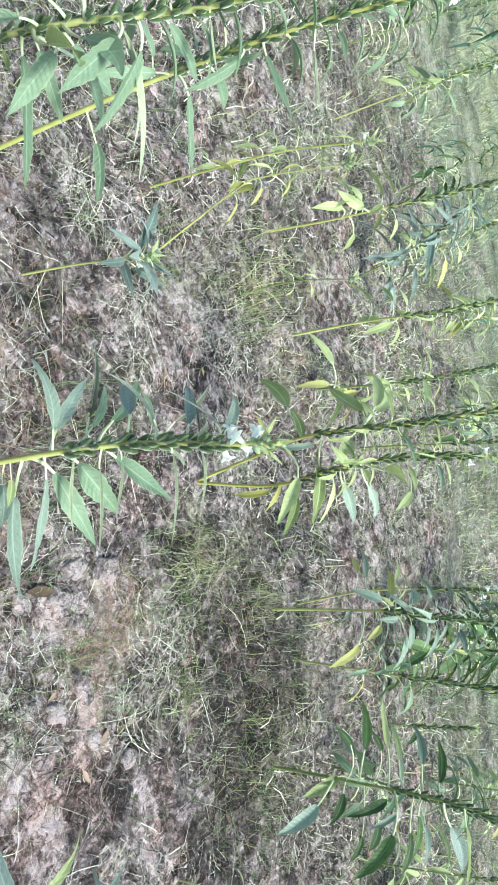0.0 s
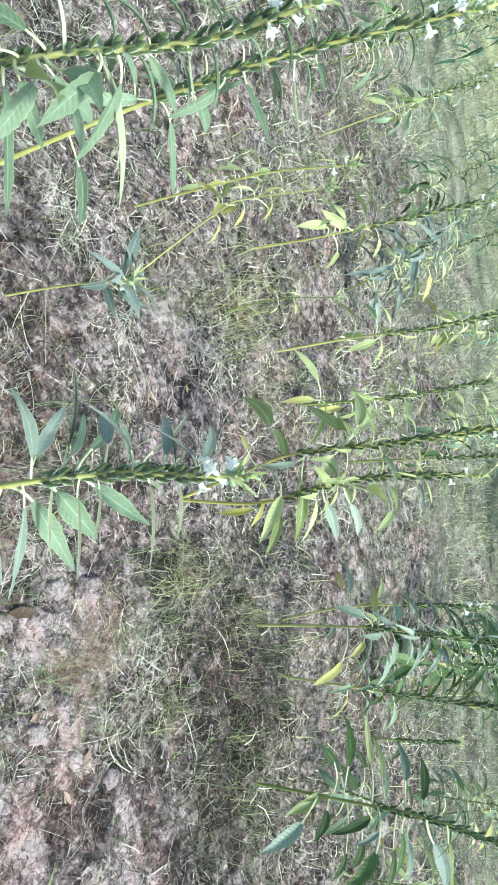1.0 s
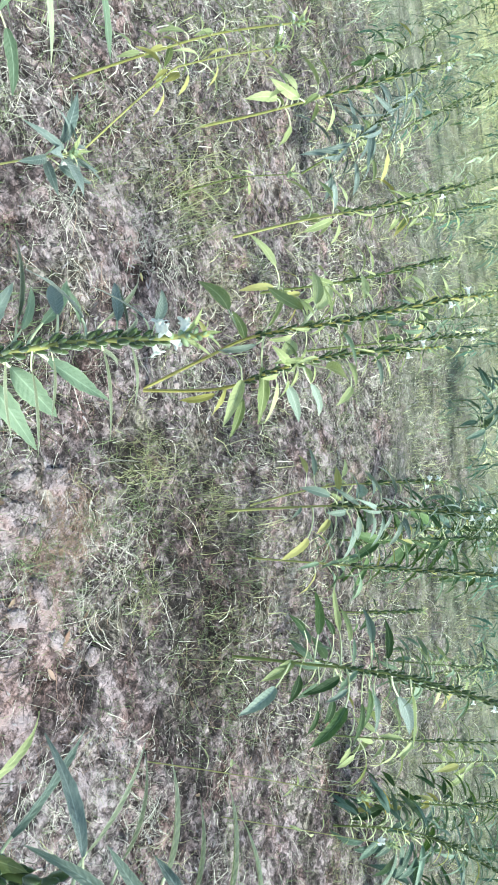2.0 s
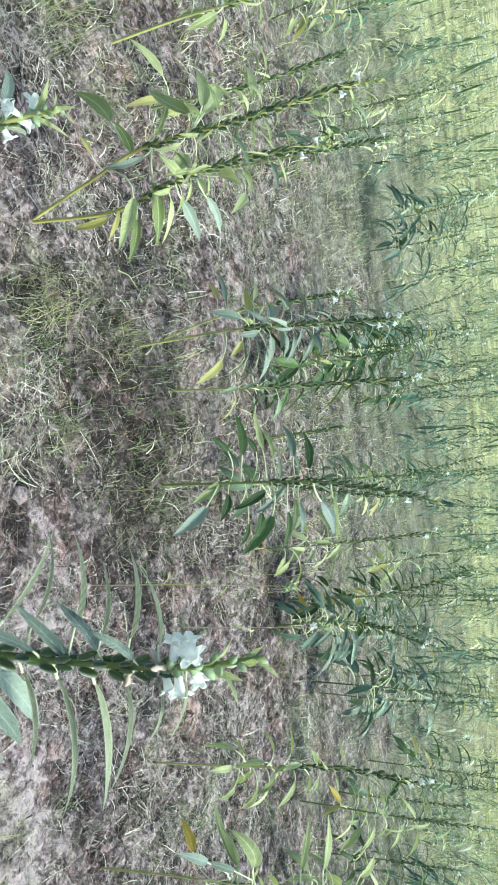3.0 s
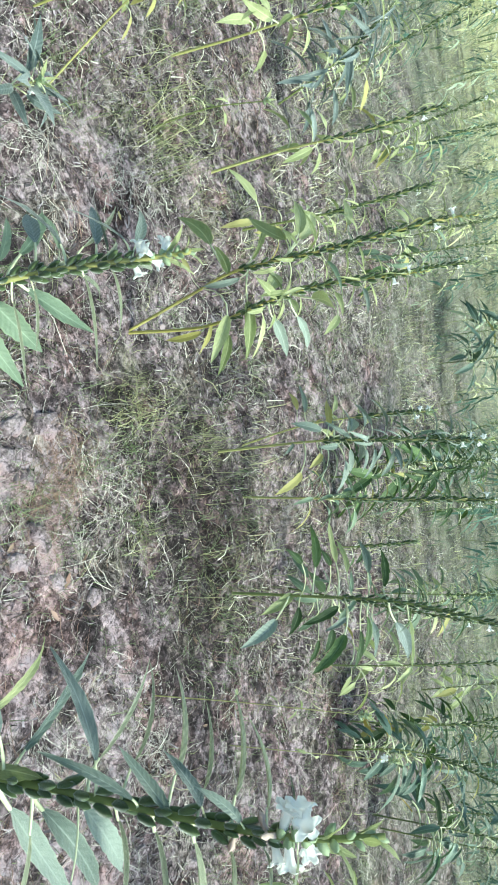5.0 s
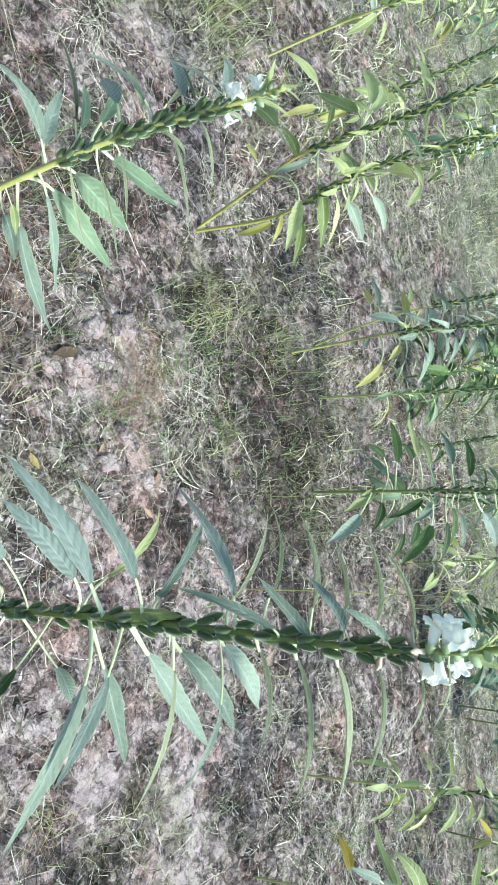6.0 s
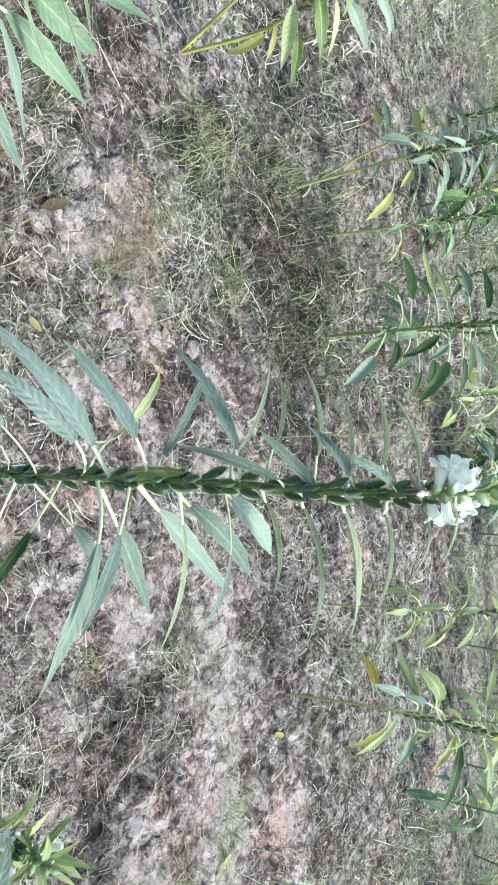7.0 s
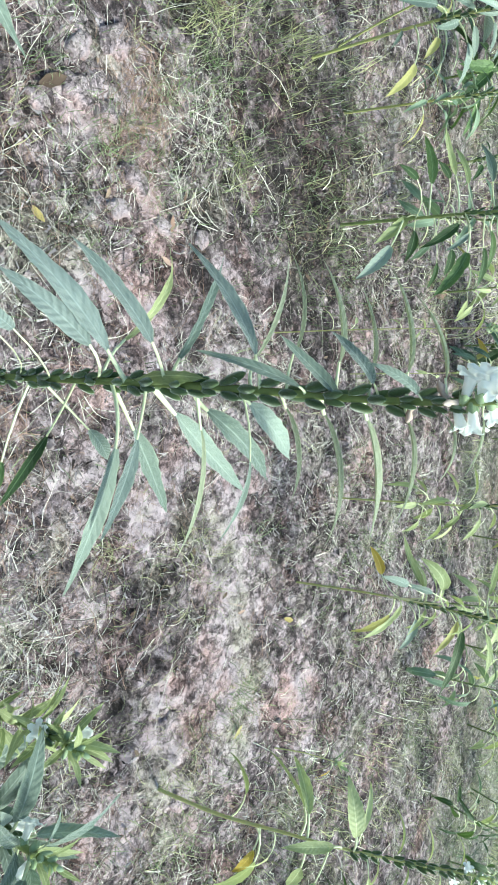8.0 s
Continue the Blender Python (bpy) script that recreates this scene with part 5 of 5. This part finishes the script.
def grass_tuft(x, y, spread_by, tall, n, material, label, seed):
    g = np.random.RandomState(seed)
    px, py = x + g.normal(0, spread_by, n), y + g.normal(0, spread_by, n)
    return ribbons("grass_tuft", px, py, g, (tall * 0.4, tall), (0.0012, 0.0028), (0, 0.01), 0.7, (0.6, 1.45), material, label, "grass tuft", 6)


TUFTS = [(0.76, 2.30, 0.10, 0.22, 110), (0.72, 2.12, 0.14, 0.10, 60), (-0.42, 2.36, 0.12, 0.34, 190), (0.60, 2.16, 0.10, 0.12, 90), (0.5, 1.98, 0.07, 0.10, 110),
         (0.97, 2.42, 0.2, 0.2, 80), (1.12, 2.32, 0.2, 0.18, 70), (1.28, 2.25, 0.16, 0.22, 70), (0.75, 1.75, 0.13, 0.10, 90), (0.45, 1.30, 0.05, 0.08, 60), (0.22, 1.42, 0.08, 0.10, 170), (0.02, 1.46, 0.10, 0.11, 170), (0.48, 1.14, 0.05, 0.09, 60)]
for i, (x, y, s, tall, n) in enumerate(TUFTS):
    grass_tuft(x, y, s, tall, n, (GRASS_PALE, GRASS, GRASS_PALE, GRASS, GRASS_PALE, GRASS, GRASS, GRASS_PALE, GRASS, GRASS, GRASS, GRASS, GRASS_PALE)[i], "tuft of fine yellow-green grass on the soil", 900 + i)


for i, (x, y, s, tall, n, m, text) in enumerate((
        (0.51, 1.91, 0.06, 0.16, 80, GRASS_PALE, "tangle of yellow-green half-dry grass on the soil"), (0.80, 1.64, 0.09, 0.18, 100, STRAW, "tangle of pale dry grass on the soil"),
        (0.88, 1.79, 0.07, 0.16, 70, GRASS_PALE, "tangle of yellow-green half-dry grass on the soil"), (0.60, 1.58, 0.06, 0.17, 210, BROWN_STRAW, "tangle of brown dead grass on the soil"),
        (0.67, 1.48, 0.05, 0.15, 130, BROWN_STRAW, "tangle of brown dead grass on the soil"), (0.66, 1.72, 0.08, 0.15, 80, STRAW, "tangle of pale dry grass on the soil"),
        (0.30, 1.22, 0.05, 0.14, 120, BROWN_STRAW, "tangle of brown dead grass on the soil"))):
    g = np.random.RandomState(950 + i)
    ribbons("straw_tuft", x + g.normal(0, s, n), y + g.normal(0, s, n), g, (tall * 0.4, tall), (0.0009, 0.0020), (0.0, 0.028), 1.8, (0, 0), m, text, "straw tuft", 7)


def earth_slab(x, y, long, wide, turn, seed):
    """A flat cracked plate of dry earth with a broken edge, half sunk in the ground."""
    r = random.Random(seed)
    sides = 16
    rim = [0.70 + 0.30 * abs(math.cos(2.5 * k * 2 * math.pi / sides + seed)) + r.uniform(-0.15, 0.15) for k in range(sides)]
    verts, faces = [], []
    for share, z in ((1.0, -0.030), (1.03, -0.004), (0.97, 0.0065), (0.75, 0.009), (0.38, 0.0095)):
        for k in range(sides):
            a = 2 * math.pi * k / sides
            verts.append((long / 2 * share * rim[k] * math.cos(a), wide / 2 * share * rim[k] * math.sin(a), z + (r.uniform(-0.0022, 0.0022) if share < 1 else 0)))
    for i in range(4):
        for k in range(sides):
            a, b = i * sides + k, i * sides + (k + 1) % sides
            faces.append((a, b, b + sides, a + sides))
    verts.append((0, 0, 0.0095))
    faces += [(4 * sides + k, 4 * sides + (k + 1) % sides, 5 * sides) for k in range(sides)]
    me = mesh_from("earth_slab", verts, faces, [SOIL])
    me.attributes.new("bare", "FLOAT", "POINT").data.foreach_set("value", np.full(len(verts), 1.0))
    me.attributes.new("lump", "FLOAT", "POINT").data.foreach_set("value", np.full(len(verts), r.uniform(0.3, 0.8)))
    ob = tagged(new("earth_slab", me), "flat cracked slab of dry pinkish earth on the ground", "earth slab", "slabs of dry earth")
    ob.matrix_basis = pose(x, y, ground_z(x, y) + 0.002, r.uniform(-5, 5), r.uniform(-5, 5), turn)


for i, (x, y, long, wide, turn) in enumerate((
        (0.53, 1.36, 0.10, 0.075, 20), (0.48, 1.53, 0.12, 0.08, 70), (0.455, 1.42, 0.08, 0.06, 120), (0.60, 1.42, 0.07, 0.05, 40), (0.51, 1.26, 0.07, 0.06, 0), (0.76, 1.41, 0.11, 0.06, 15),
        (0.80, 1.33, 0.08, 0.055, 60), (1.01, 1.57, 0.08, 0.06, 100), (0.90, 1.43, 0.07, 0.05, 30), (2.05, 0.65, 0.09, 0.06, 50), (2.26, 0.52, 0.10, 0.07, 10), (2.12, 0.86, 0.08, 0.06, 80))):
    earth_slab(x, y, long, wide, turn, 40 + i)


def clods():
    g = np.random.RandomState(11)
    n = 900
    x, y, far, _ = scatter(n, 12, 1.1)
    v, f = lathe([(0.02, -0.8), (0.75, -0.45), (1.0, 0.1), (0.7, 0.65), (0.02, 0.9)], 6)
    v = np.array(v)
    size = 0.003 + 0.011 * g.rand(n) ** 3
    verts = v[None] * size[:, None, None] * g.uniform(0.6, 1.4, (n, 1, 3)) * (1 + 0.22 * g.normal(0, 1, (n, len(v), 1)))
    a = g.uniform(0, 6.28, n)
    c, s = np.cos(a)[:, None], np.sin(a)[:, None]
    verts = np.stack([verts[..., 0] * c - verts[..., 1] * s + x[:, None], verts[..., 0] * s + verts[..., 1] * c + y[:, None],
                      verts[..., 2] + height(x, y)[:, None]], -1)
    faces = (np.arange(n) * len(v))[:, None, None] + np.array(f)[None]
    me = mesh_from("soil_clods", verts.reshape(-1, 3), faces.reshape(-1, 4), [CLOD], None, False)
    return tagged(new("soil_clods", me), "small crumbs and clods of dry earth", "soil clods", kind="stuff")


clods()


def curled_leaf(long, wide, curl, seed):
    g = random.Random(seed)
    verts, faces = [], []
    for i in range(7):
        v = i / 6
        w = wide / 2 * math.sin(math.pi * (0.06 + 0.9 * v)) * g.uniform(0.8, 1.15)
        for u in (-1, 0, 1):
            verts.append(((v - 0.5) * long, u * w, abs(u) * w * curl + 0.25 * long * (v - 0.5) ** 2 + 0.003))
    for i in range(6):
        for k in range(2):
            a = i * 3 + k
            faces.append((a, a + 1, a + 4, a + 3))
    return np.array(verts), faces


def leaf_litter():
    g = np.random.RandomState(21)
    kinds = [curled_leaf(1, 0.42, c, i) for i, c in enumerate((0.3, 0.7, 1.0, 0.5))]
    n = 380
    x, y, far, _ = scatter(n, 22, 1.2)
    verts, faces, start = [], [], 0
    for i in range(n):
        v, f = kinds[i % 4]
        s, turn = g.uniform(0.010, 0.032), pose(x[i], y[i], ground_z(x[i], y[i]) + 0.002, *g.uniform(-25, 25, 2), g.uniform(0, 360))
        verts += [tuple(turn @ Vector(p * s)) for p in v]
        faces += [tuple(k + start for k in q) for q in f]
        start += len(v)
    return tagged(new("leaf_litter", mesh_from("leaf_litter", verts, faces, [LITTER])), "brown curled scraps of dead leaves", "leaf litter", kind="stuff")


leaf_litter()


def fallen_leaf(x, y, long, material, label, turn, seed):
    v, f = curled_leaf(long, long * 0.42, 0.5, seed)
    ob = tagged(new("fallen_leaf", mesh_from("fallen_leaf", v, f, [material])), label, "fallen leaf", "fallen leaves")
    ob.matrix_basis = pose(x, y, ground_z(x, y) + 0.004, 6, -8, turn)
    return ob


YELLOW, RED = "yellow fallen sesame leaf lying on the soil", "reddish brown fallen leaf lying on the soil"
for i, (x, y, long, m, text, turn) in enumerate((
        (0.703, 1.105, 0.045, FALLEN_YELLOW, YELLOW, 10), (2.044, 1.051, 0.03, FALLEN_RED, RED, 60), (2.296, 1.214, 0.05, FALLEN_YELLOW, YELLOW, 30),
        (0.912, 1.472, 0.05, FALLEN_RED, RED, 140), (0.982, 1.397, 0.04, FALLEN_RED, RED, 20), (2.0, 2.92, 0.10, FALLEN_RED, RED, 70),
        (1.97, 2.95, 0.08, FALLEN_RED, RED, 150), (0.489, 1.304, 0.075, FALLEN_BROWN, "curled brown dead leaf on the soil", 80), (-0.10, 2.05, 0.03, FALLEN_YELLOW, YELLOW, 0),
        (2.35, 0.80, 0.05, FALLEN_YELLOW, YELLOW, 100))):
    fallen_leaf(x, y, long, m, text, turn, i)
